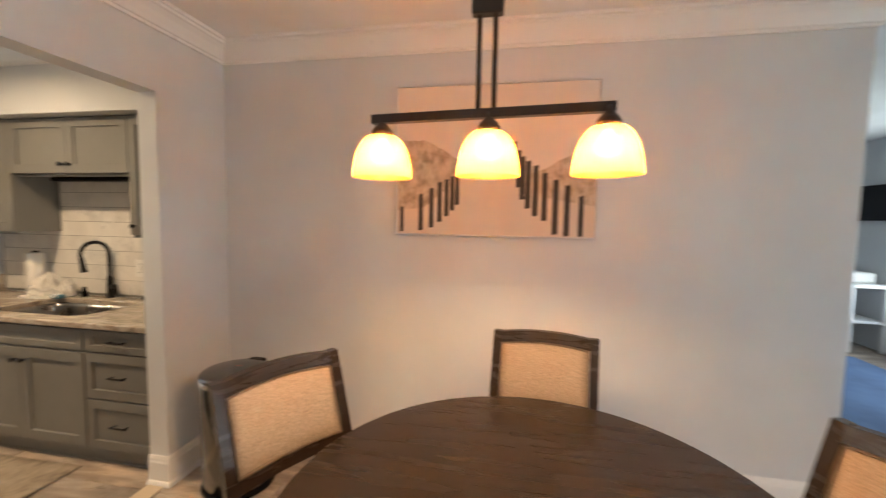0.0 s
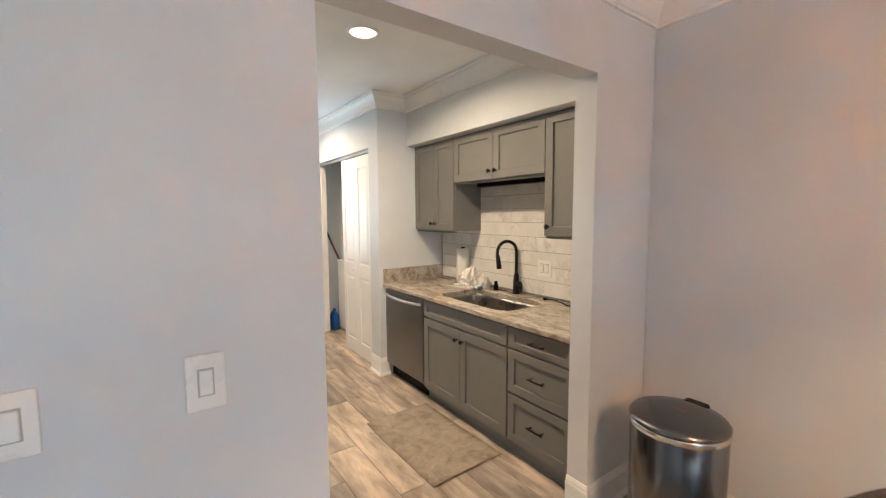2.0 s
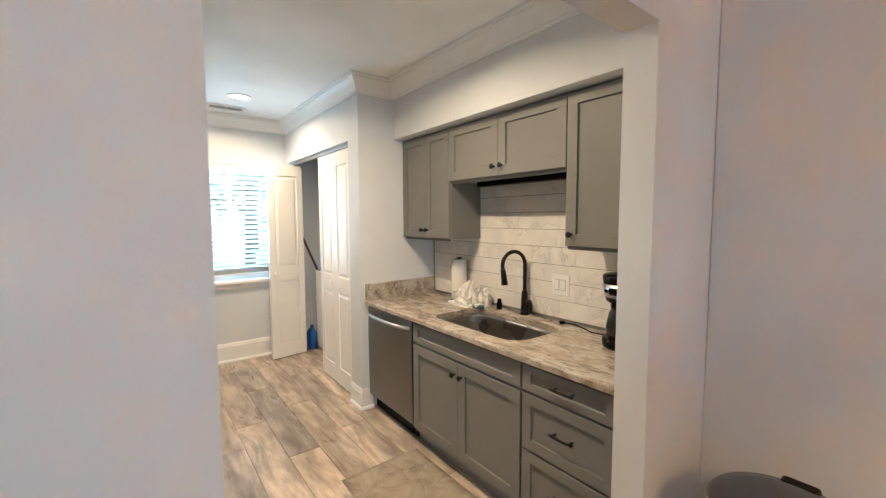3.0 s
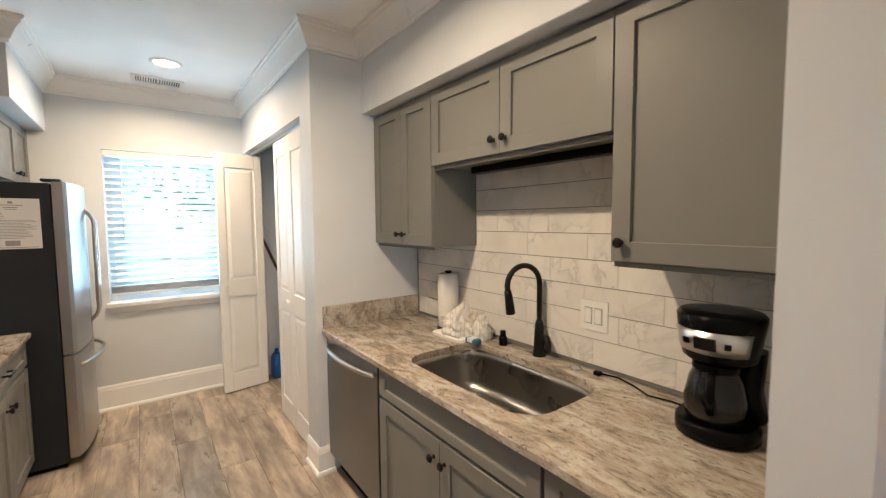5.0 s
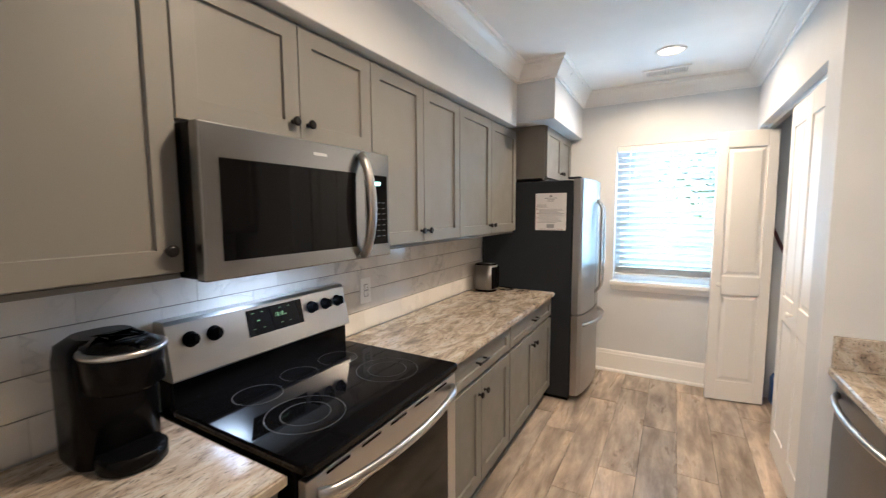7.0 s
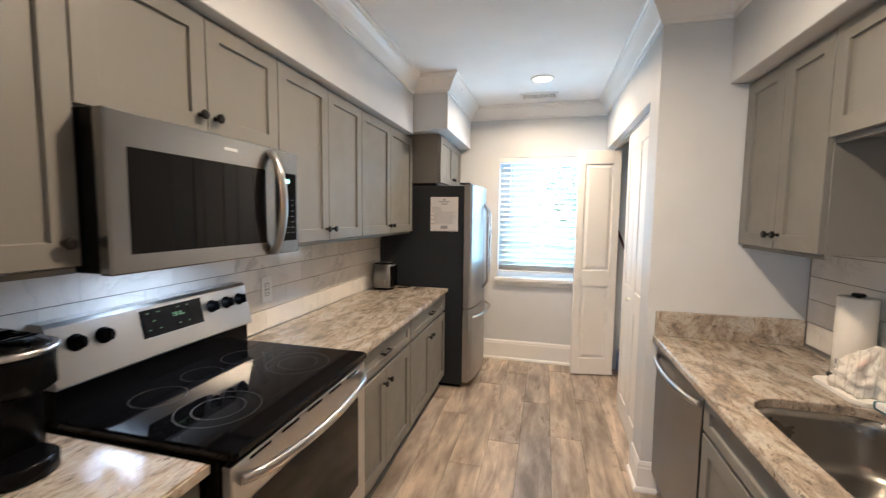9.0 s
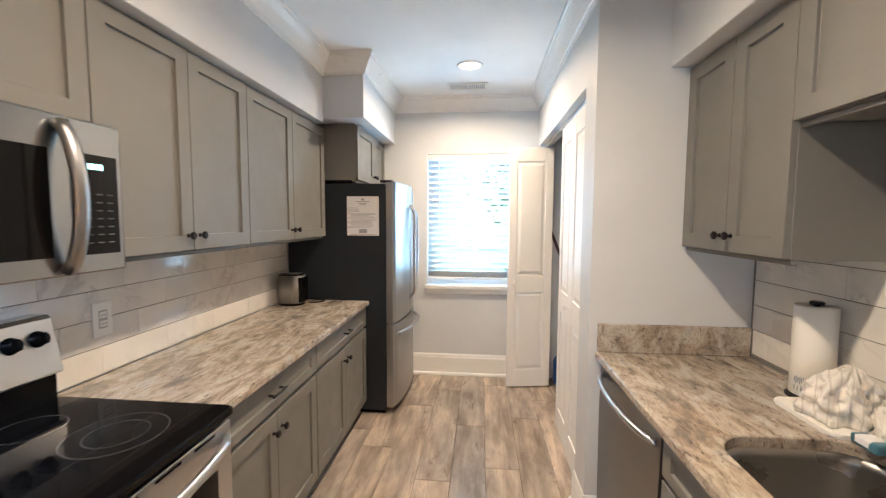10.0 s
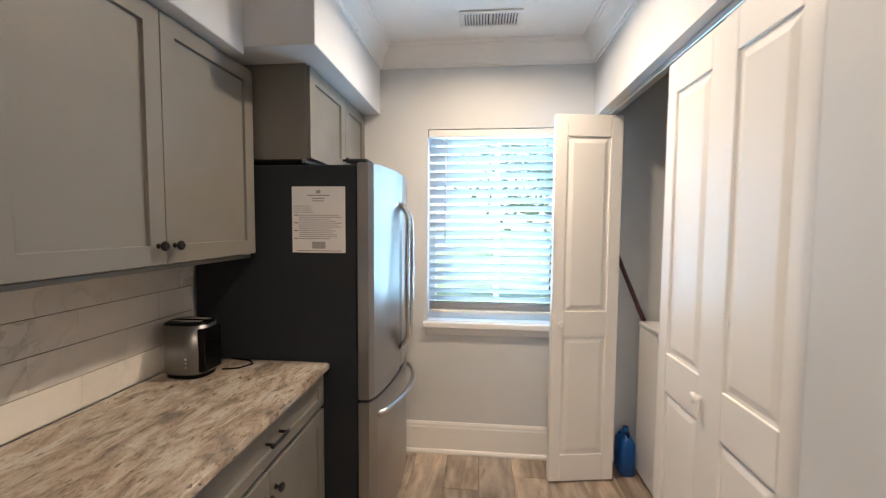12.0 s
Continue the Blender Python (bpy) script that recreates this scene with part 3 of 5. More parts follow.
def knob(side, x, z, v, parent):
    bm = bmesh.new()
    prof = ((0.0085, 0.0), (0.0085, 0.003), (0.0055, 0.005), (0.0055, 0.012), (0.0125, 0.017), (0.0160, 0.022), (0.0155, 0.027), (0.0090, 0.031))
    loft(bm, [[(x + r * math.cos(a), yy(side, v + d), z + r * math.sin(a)) for a in (2 * math.pi * k / 16 for k in range(16))] for r, d in prof])
    part("knob", bm, M_IRON, parent, "round black knob")


def pull(side, x, z, v, parent, half=0.058):
    bm = bmesh.new()
    for sx in (-1, 1):
        rod(bm, (x + sx * half * 0.75, yy(side, v), z), (x + sx * half * 0.75, yy(side, v + 0.028), z), 0.0055)
    tube(bm, [(x + half * (2 * k / 8 - 1), yy(side, v + 0.028 + 0.003 * (1 - (2 * k / 8 - 1) ** 2)), z) for k in range(9)], 0.0065, 8)
    part("pull", bm, M_IRON, parent, "black bar pull")


def upper_cabinet(side, x0, x1, z0, z1, depth, doors, knob_at, label):
    xa, xb = min(x0, x1) + 0.001, max(x0, x1) - 0.001
    cab = thing("wall_cabinet", ((xa + xb) / 2, yy(side, depth / 2), z0), label, "cabinet", "kitchen wall cabinets")
    part("body", vbox(side, xa, xb, 0.013, depth, z0, z1, 0.0015), M_CAB, cab)
    part("light_rail", vbox(side, xa, xb, depth - 0.020, depth - 0.001, z0 - 0.016, z0 - 0.0005, 0.002), M_CAB, cab)
    edges = [xb, *doors, xa]
    for k in range(len(edges) - 1):
        d = part("door", shaker(side, edges[k + 1], edges[k], z0 + 0.004, z1 - 0.010, depth + 0.001), M_CAB, cab)
        kx = knob_at[k]
        if kx is not None:
            knob(side, kx, z0 + 0.062, depth + 0.0208, d)
    return cab


def base_cabinet(side, x0, x1, depth, fronts, label, top=0.838):
    xa, xb = min(x0, x1) + 0.001, max(x0, x1) - 0.001
    cab = thing("base_cabinet", ((xa + xb) / 2, yy(side, depth / 2), 0), label, "cabinet", "kitchen base cabinets")
    part("body", vbox(side, xa, xb, 0.013, depth, 0.085, top, 0.0015), M_CAB, cab)
    if top < 0.8:
        part("front_rail", vbox(side, xa, xb, depth - 0.020, depth, top + 0.0005, 0.838, 0.001), M_CAB, cab)
    part("toe_kick", vbox(side, xa, xb, depth - 0.045, depth - 0.030, 0.001, 0.0845, 0), M_CAB, cab)
    part("shoe_strip", vbox(side, xa, xb, depth - 0.0298, depth - 0.018, 0.001, 0.016, 0.004), M_CAB, cab)
    for kind, a, c, z0, z1, hx in fronts:
        st = 0.060 if kind == "door" else 0.052
        d = part(kind, shaker(side, a, c, z0, z1, depth + 0.001, st, min(st, (z1 - z0) * 0.30)), M_CAB, cab)
        if hx is None:
            continue
        if kind == "door":
            knob(side, hx, z1 - 0.075, depth + 0.0208, d)
        else:
            pull(side, hx, (z0 + z1) / 2, depth + 0.010, d)
    return cab


UD = 0.303
upper_cabinet("L", -2.27, XK - 0.004, 1.352, 2.144, UD, [], [-2.232], "grey shaker wall cabinet with one door beside the microwave")
upper_cabinet("L", -3.045, -2.27, 1.748, 2.144, UD, [-2.672], [-2.705, -2.640][::-1], "short grey shaker wall cabinet above the microwave")
upper_cabinet("L", -3.848, -3.045, 1.352, 2.144, UD, [-3.452], [-3.419, -3.485], "grey shaker wall cabinet with two doors above the counter")
upper_cabinet("L", -4.828, -3.848, 1.352, 2.144, UD, [-4.325], [-4.292, -4.358], "grey shaker wall cabinet with two doors beside the fridge")
upper_cabinet("R", XS + 0.003, -3.225, 1.366, 2.149, 0.298, [-3.517], [-3.484, -3.550], "grey shaker wall cabinet with two doors by the stub wall")
upper_cabinet("R", -3.225, -2.25, 1.770, 2.149, 0.298, [-2.742], [-2.709, -2.775], "short grey shaker wall cabinet above the sink")
upper_cabinet("R", -2.25, XK - 0.004, 1.366, 2.149, 0.298, [], [-2.214], "grey shaker wall cabinet with one door above the coffee maker")
fc = upper_cabinet("L", XW + 0.012, -4.862, 1.768, 2.177, 0.542, [-5.318], [-5.285, -5.351], "deep grey shaker cabinet above the fridge")

D0, D1, R0, R1 = 0.112, 0.668, 0.690, 0.826
base_cabinet("L", -2.312, XK - 0.004, 0.600, [("drawer", -2.30, -1.75, R0, R1, -2.03), ("drawer", -2.30, -1.75, 0.420, 0.680, -2.03), ("drawer", -2.30, -1.75, D0, 0.410, -2.03)], "grey shaker drawer cabinet beside the range")
base_cabinet("L", -3.92, -3.102, 0.600, [("drawer", -3.915, -3.107, R0, R1, -3.51), ("door", -3.510, -3.107, D0, D1, -3.475), ("door", -3.915, -3.510, D0, D1, -3.545)], "grey shaker base cabinet with a drawer over two doors")
base_cabinet("L", -4.842, -3.92, 0.600, [("drawer", -4.837, -3.925, R0, R1, -4.42), ("door", -4.375, -3.925, D0, D1, -4.34), ("door", -4.837, -4.375, D0, D1, -4.41)], "grey shaker base cabinet, drawer over two doors, by the fridge")
base_cabinet("R", -3.188, -2.237, 0.634, [("false_front", -3.183, -2.242, R0 + 0.012, R1, None), ("door", -2.715, -2.242, D0, D1 + 0.018, -2.682), ("door", -3.183, -2.715, D0, D1 + 0.018, -2.748)], "grey shaker sink base cabinet with two doors", 0.60)
base_cabinet("R", -2.237, XK - 0.004, 0.634, [("drawer", -2.232, -1.75, R0 + 0.012, R1, -2.0), ("drawer", -2.232, -1.75, 0.420, 0.690, -2.0), ("drawer", -2.232, -1.75, D0, 0.408, -2.0)], "grey shaker cabinet with three drawers by the sink")

# ---- worktops ----
def slab(points, label):
    return tagged(part("worktop", prism(points, ZC - 0.034, ZC, 0.006), M_GRANITE), label, "worktop")


TF = 0.0125
slab([(-2.308, YL + TF), (XK - 0.002, YL + TF), (XK - 0.002, 0.570), (-2.308, 0.570)], "short cream and grey granite worktop beside the range")
slab([(-4.845, YL + TF), (-3.106, YL + TF), (-3.106, 0.570), (-4.845, 0.570)], "long cream and grey granite worktop along the wall")
SX0, SX1, SY0, SY1, SR = -3.118, -2.362, 2.045, 2.470, 0.115
RX0, RX1, RY0, RY1 = XS + 0.002, XK - 0.002, 1.930, YR - TF
hole = round_rect(SX0, SX1, SY0, SY1, SR, 8)
mid = ((SX0 + SX1) / 2, (SY0 + SY1) / 2)


def to_edge(p):
    dx, dy = p[0] - mid[0], p[1] - mid[1]
    k = min(((RX1 if dx > 0 else RX0) - mid[0]) / dx if abs(dx) > 1e-9 else 1e9, ((RY1 if dy > 0 else RY0) - mid[1]) / dy if abs(dy) > 1e-9 else 1e9)
    return (mid[0] + dx * k, mid[1] + dy * k)


outer = [to_edge(p) for p in hole]
for cx, cy in ((RX0, RY0), (RX0, RY1), (RX1, RY0), (RX1, RY1)):
    i = min(range(len(outer)), key=lambda n: (outer[n][0] - cx) ** 2 + (outer[n][1] - cy) ** 2)
    outer[i] = (cx, cy)
bm = bmesh.new()
loft(bm, [[(x, y, ZC - 0.034) for x, y in hole], [(x, y, ZC - 0.004) for x, y in hole], [(mid[0] + (x - mid[0]) * 1.008, mid[1] + (y - mid[1]) * 1.014, ZC) for x, y in hole], [(x, y + (0.005 if y < RY0 + 0.001 else 0), ZC) for x, y in outer], [(x, y, ZC - 0.006) for x, y in outer], [(x, y, ZC - 0.030) for x, y in outer], [(x, y + (0.005 if y < RY0 + 0.001 else 0), ZC - 0.034) for x, y in outer], [(x, y, ZC - 0.034) for x, y in hole]], True, False, False)
bmesh.ops.remove_doubles(bm, verts=bm.verts, dist=1e-5)
tagged(part("worktop", bm, M_GRANITE), "cream and grey granite worktop with an undermount sink cutout", "worktop")
tagged(part("side_splash", box(RX0, RX0 + 0.020, 1.936, YR - TF, ZC + 0.0005, 1.006, 0.003), M_GRANITE), "low granite upstand against the stub wall", "upstand")

# ---- sink and tap ----
sink = thing("sink", (mid[0], mid[1], ZC - 0.25), "undermount single bowl stainless steel sink", "sink")
bm = bmesh.new()
rings = []
for inset, depth, r in ((-0.020, 0.036, SR), (0.002, 0.036, SR), (0.006, 0.060, SR), (0.010, 0.190, SR * 0.9), (0.022, 0.218, SR * 0.8), (0.050, 0.230, SR * 0.6)):
    rings.append([(x, y, ZC - depth) for x, y in round_rect(SX0 + inset, SX1 - inset, SY0 + inset, SY1 - inset, r, 8)])
loft(bm, rings, True, False)
bm.faces.new([v for v in bm.verts][-len(rings[0]):])
part("bowl", bm, M_SINK, sink)
part("drain", lathe(bmesh.new(), ((0.055, 0), (0.052, 0.003), (0.040, 0.003), (0.034, -0.004), (0.012, -0.004), (0.010, 0.004)), mid[0] - 0.02, mid[1] + 0.06, ZC - 0.2285, 28), M_CHROME, sink)

FX, FY = -2.752, 2.560
tap = thing("kitchen_tap", (FX, FY, ZC), "matt black gooseneck tap with pull-down spray", "tap")
part("base_body", lathe(bmesh.new(), ((0.031, 0), (0.031, 0.004), (0.027, 0.008), (0.024, 0.060), (0.022, 0.110), (0.019, 0.150), (0.014, 0.165)), FX, FY, ZC + 0.0005, 24), M_IRON, tap)
neck, RN = [(FX, FY, ZC + 0.160), (FX, FY, ZC + 0.26), (FX, FY, ZC + 0.335)], 0.088
way = Vector((-0.22, -1.0, 0)).normalized()
for k in range(1, 13):
    a = radians(15 * k * 1.07)
    neck.append((FX + way.x * RN * (1 - math.cos(a)), FY + way.y * RN * (1 - math.cos(a)), ZC + 0.335 + RN * math.sin(a)))
part("spout", tube(bmesh.new(), neck, 0.0125, 14), M_IRON, tap)
tip = Vector(neck[-1])
part("spray_head", tube(bmesh.new(), [tip, tip + Vector((-way.x * 0.006, -way.y * 0.006, -0.03)), tip + Vector((-way.x * 0.012, -way.y * 0.012, -0.075)), tip + Vector((-way.x * 0.016, -way.y * 0.016, -0.105))], [0.0155, 0.0175, 0.0195, 0.0215], 16), M_IRON, tap)
part("lever", tube(bmesh.new(), [(FX + 0.018, FY, ZC + 0.085), (FX + 0.045, FY - 0.004, ZC + 0.088), (FX + 0.062, FY - 0.012, ZC + 0.070), (FX + 0.072, FY - 0.018, ZC + 0.030)], [0.019, 0.018, 0.014, 0.009], 12), M_IRON, tap)
tagged(part("hole_cover", lathe(bmesh.new(), ((0.024, 0), (0.024, 0.003), (0.018, 0.005)), -2.545, 2.545, ZC + 0.0005, 20), M_CHROME), "small round steel cover plate on the worktop", "cover plate")
bottle = thing("soap_bottle", (-2.965, 2.540, ZC), "small black soap bottle behind the sink", "bottle")
part("body", lathe(bmesh.new(), ((0.019, 0), (0.021, 0.004), (0.021, 0.040), (0.017, 0.046)), -2.965, 2.540, ZC + 0.0005, 18), M_BLACK, bottle)
part("cap", lathe(bmesh.new(), ((0.014, 0), (0.015, 0.003), (0.014, 0.026), (0.011, 0.028)), -2.965, 2.540, ZC + 0.047, 18), M_BLACK, bottle)

# paper towel on a holder, folded cloths, sponge pack
TX, TY = -3.402, 2.532
roll = thing("paper_towel_roll", (TX, TY, ZC), "white kitchen paper roll standing on the worktop", "paper towel")
part("paper", lathe(bmesh.new(), ((0.020, 0.001), (0.058, 0.001), (0.060, 0.004), (0.060, 0.306), (0.058, 0.310), (0.020, 0.310), (0.020, 0.001)), TX, TY, ZC + 0.012, 32, False), M_TOWEL, roll)
part("base", lathe(bmesh.new(), ((0.070, 0), (0.070, 0.006), (0.064, 0.010), (0.010, 0.011)), TX, TY, ZC + 0.0005, 28), M_IRON, roll)
part("rod", rod(bmesh.new(), (TX, TY, ZC + 0.010), (TX, TY, ZC + 0.326), 0.006), M_IRON, roll)
part("finial", lathe(bmesh.new(), ((0.008, 0.0), (0.020, 0.003), (0.022, 0.010), (0.016, 0.015)), TX, TY, ZC + 0.3225, 18), M_IRON, roll)
bm = bmesh.new()
for k in range(7):
    a0, a1 = radians(-84 + 5.2 * k), radians(-84 + 5.2 * k + 3.0)
    for (za, zb) in (((0.055, 0.080),) if k % 2 else ((0.060, 0.078), (0.030, 0.048))):
        loft(bm, [[(TX + r * math.cos(a), TY + r * math.sin(a), ZC + z) for r, z in ((0.0602, za), (0.0610, za), (0.0610, zb), (0.0602, zb))] for a in (a0, a1)], True, True, False)
part("print_marks", bm, M_INK, roll, "small dark print marks")


def rumpled(cx, cy, cz, sx, sy, h, seed, folds):
    """A crumpled cloth: a mound whose rings are pleated and lean over."""
    rnd = random.Random(seed)
    ph = [rnd.uniform(0, 6.28) for _ in range(4)]
    bm, rings = bmesh.new(), []
    for i in range(23):
        f = i / 22
        r = (1 - f ** 2.6) * 0.96 + 0.04
        ring = []
        for k in range(72):
            a = 2 * math.pi * k / 72
            w = 1 + 0.12 * math.sin(folds * a + ph[0] + 2.5 * f) + 0.08 * math.sin((folds + 4) * a + ph[1] - 5 * f) + 0.05 * math.sin(17 * a + ph[2] + 9 * f) + 0.05 * math.sin(21 * f + 3 * a + ph[3])
            p = Vector((cx + sx * r * w * math.cos(a) + 0.30 * sx * f * f, cy + sy * r * w * math.sin(a), cz + h * (f + 0.10 * math.sin(folds * a + ph[3]) * f * (1.5 - f))))
            p += noise.noise_vector(p * 42) * (0.011 * min(1, 4 * f)) + noise.noise_vector(p * 130) * (0.0035 * min(1, 4 * f))
            p.z = max(p.z, cz)
            ring.append(tuple(p))
        rings.append(ring)
    return loft(bm, rings)


tagged(part("dish_towel", rumpled(-3.225, 2.480, ZC + 0.016, 0.088, 0.095, 0.165, 3, 7), M_CLOTH), "white striped dish towel, bunched up on the worktop", "dish towel")
tagged(part("dish_towel", rumpled(-3.115, 2.530, ZC + 0.001, 0.055, 0.055, 0.130, 8, 6), M_CLOTH), "pale rumpled dish cloth beside the tap", "dish towel")
bm = prism(round_rect(-3.365, -3.115, 2.375, 2.570, 0.03), ZC + 0.001, ZC + 0.015, 0.003)
tagged(part("folded_cloth", bm, M_TOWEL), "small white cloth folded flat on the worktop", "cloth")
pack = thing("sponge_pack", (-3.075, 2.435, ZC), "clear and teal wrapped sponge pack", "sponge")
part("wrap", box(-3.115, -3.035, 2.415, 2.462, ZC + 0.001, ZC + 0.030, 0.008, 2), M_TEAL, pack)
part("label_strip", box(-3.100, -3.055, 2.4145, 2.4625, ZC + 0.008, ZC + 0.0305, 0.003), M_PAPER, pack)

# under-cabinet light bar, unlit
bar = thing("under_cabinet_light", (-2.74, 2.46, 1.75), "slim black under-cabinet light bar, unlit", "light bar")
part("housing", box(-3.10, -2.265, 2.445, 2.495, 1.735, 1.7685, 0.006, 2), M_BLACK, bar)
part("diffuser", box(-3.08, -2.285, 2.452, 2.488, 1.7315, 1.7345, 0.001), M_TOE, bar)


def plate(name, axis, at, out, w, h, kind, label, double=False):
    """A wall plate with a rocker or sockets. axis: the wall's normal, x or y."""
    th = thing(name, (at[0], at[1], at[2] - h / 2), label, "wall plate")

    def pb(u0, u1, z0, z1, d0, d1, bev):
        if axis == "x":
            return box(at[0] + out * d0, at[0] + out * d1, at[1] + u0, at[1] + u1, at[2] + z0, at[2] + z1, bev)
        return box(at[0] + u0, at[0] + u1, at[1] + out * d0, at[1] + out * d1, at[2] + z0, at[2] + z1, bev)

    part("cover", pb(-w / 2, w / 2, -h / 2, h / 2, 0.0005, 0.006, 0.002), M_PLATE, th)
    for c in ((-0.023, 0.023) if double else (0,)):
        part("rocker_frame", pb(c - 0.018, c + 0.018, -0.035, 0.035, 0.0062, 0.0075, 0.0005), M_RECESS, th)
        if kind == "switch":
            part("rocker", pb(c - 0.0145, c + 0.0145, -0.031, 0.031, 0.0077, 0.0115, 0.002), M_PLATE, th)
        else:
            for z in (-0.017, 0.017):
                part("socket", pb(c - 0.0135, c + 0.0135, z - 0.012, z + 0.012, 0.0077, 0.0090, 0.001), M_PLATE, th)
                for s in (-0.006, 0.006):
                    part("slot", pb(c + s - 0.0012, c + s + 0.0012, z - 0.005, z + 0.005, 0.0091, 0.0094, 0), M_TOE, th)
    return th


plate("switch_plate", "y", (-2.495, YR - TF, 1.103), -1, 0.128, 0.128, "switch", "white double rocker switch plate on the tiles", True)
plate("outlet_plate", "y", (-3.340, YL + TF, 1.092), 1, 0.082, 0.135, "outlet", "white outlet plate on the tiles behind the counter")
plate("switch_plate", "x", (XO, 0.312, 1.104), 1, 0.086, 0.138, "switch", "white rocker switch plate beside the opening")
plate("switch_plate", "x", (XO, -0.025, 1.098), 1, 0.086, 0.138, "switch", "white rocker switch plate on the dining room wall")

# ---- dishwasher ----
dw = thing("dishwasher", (-3.513, 2.28, 0), "stainless steel dishwasher under the worktop", "dishwasher")
DF = 1.957
part("body", box(-3.834, -3.193, 1.985, 2.59, 0.105, ZC - 0.038, 0.002), M_TOE, dw)
bm = bmesh.new()
rings = []
for z, o in ((0.118, 0.010), (0.124, 0.0), (0.60, -0.004), (0.826, 0.0), (0.834, 0.012)):
    rings.append([(-3.828, 1.984, z), (-3.198, 1.984, z), (-3.198, DF + o, z), (-3.828, DF + o, z)])
loft(bm, rings, True, True, False)
part("door", bm, M_STEEL_DW, dw)
part("handle", tube(bmesh.new(), [(-3.80 + 0.575 * k / 14, DF - 0.004 - 0.048 * math.sin(math.pi * k / 14) ** 0.55, 0.778) for k in range(15)], 0.012, 10, 1.0), M_STEEL, dw, "bowed steel bar handle")
part("toe_panel", box(-3.830, -3.196, 2.02, 2.035, 0.001, 0.104, 0), M_BLACK, dw)

# ---- fridge ----
fr = thing("fridge", (-5.27, 0.33, 0), "stainless french door fridge with dark charcoal sides", "fridge")
FX0, FX1 = -5.690, -4.852
part("body", box(FX0, FX1, -0.055, 0.692, 0.03, 1.742, 0.006, 2), M_CHAR, fr)
part("base_grille", box(FX0 + 0.02, FX1 - 0.02, 0.05, 0.68, 0.001, 0.0295, 0), M_BLACK, fr)


def bowed(x0, x1, z0, z1):
    n, pts = 14, []
    for k in range(n + 1):
        x = x0 + (x1 - x0) * k / n
        u = (x - (FX0 + FX1) / 2) / ((FX1 - FX0) / 2)
        edge = min(k, n - k)
        pts.append((x, 0.756 + 0.048 * (1 - u * u) - (0.010 if edge == 0 else 0.0)))
    pts += [(x1, 0.698), (x0, 0.698)]
    return prism(pts, z0, z1, 0.004)


gap = (FX0 + FX1) / 2
for x0, x1, way in ((FX0, gap - 0.002, -1), (gap + 0.002, FX1, 1)):
    d = part("door", bowed(x0, x1, 0.705, 1.752), M_STEEL_V, fr)
    path = [(gap + way * (0.024 + 0.050 * math.sin(math.pi * k / 24)), 0.800 + 0.052 * min(1, 3.2 * math.sin(math.pi * k / 24)) ** 0.6, 0.825 + 0.770 * k / 24) for k in range(25)]
    part("handle", tube(bmesh.new(), path, 0.0125, 10), M_CHROME, d, "bowed steel handle")
d = part("freezer_drawer", bowed(FX0, FX1, 0.055, 0.695), M_STEEL_V, fr)
path = [(FX0 + 0.07 + (FX1 - FX0 - 0.14) * k / 20, 0.766 + 0.045 * (1 - ((k - 10) / 10) ** 2) + 0.052 * math.sin(math.pi * k / 20) ** 0.5, 0.612 + 0.012 * math.sin(math.pi * k / 20)) for k in range(21)]
part("handle", tube(bmesh.new(), path, 0.0135, 10), M_STEEL, d, "bowed steel handle")
part("hinge_cover", box(FX1 - 0.09, FX1 - 0.01, 0.65, 0.74, 1.7525, 1.768, 0.004), M_CHAR, fr)

note = thing("paper_notice", (FX1, 0.525, 1.36), "white printed notice taped to the fridge side", "notice")
PX = FX1 + 0.0012
part("sheet", box(FX1 + 0.0004, PX, 0.405, 0.645, 1.360, 1.648, 0), M_PAPER, note)


def stripe(y0, y1, z0, z1, mat, name="text_line"):
    part(name, box(PX + 0.0001, PX + 0.0005, y0, y1, z0, z1, 0), mat, note)


rnd = random.Random(5)
stripe(0.515, 0.535, 1.618, 1.632, M_INK, "emblem")
stripe(0.475, 0.575, 1.607, 1.612, M_INK)
stripe(0.495, 0.555, 1.594, 1.599, M_INK)
stripe(0.500, 0.550, 1.584, 1.588, M_INK)
for k in range(4):
    stripe(0.414, 0.414 + rnd.uniform(0.05, 0.09), 1.562 - 0.009 * k, 1.5645 - 0.009 * k, M_INK)
for k in range(13):
    z = 1.522 - 0.0085 * k
    if k % 4 == 0:
        stripe(0.414, 0.432, z, z + 0.004, M_RED)
    stripe(0.436, 0.436 + rnd.uniform(0.14, 0.195), z, z + 0.003, M_INK)
stripe(0.495, 0.555, 1.378, 1.408, M_INK, "photo_block")
stripe(0.425, 0.630, 1.367, 1.3695, M_RED)

# ---- range ----
GX0, GX1 = -3.094, -2.318
rg = thing("range", (-2.706, 0.27, 0), "freestanding electric range, stainless front, black glass cooktop", "range")
part("body", box(GX0, GX1, -0.05, 0.585, 0.02, 0.872, 0.003), M_BLACK, rg)
bm = bmesh.new()
loft(bm, [[(x, y, z) for x, y in round_rect(GX0 - 0.001 + i, GX1 + 0.001 - i, 0.030 + i, 0.632 - i, 0.018, 4)] for i, z in ((0.004, 0.876), (0.0, 0.880), (0.0, 0.896), (0.006, 0.902))], True, True, False)
part("cooktop", bm, M_GLASSTOP, rg, "black glass cooktop")
ct = rg.children[-1]
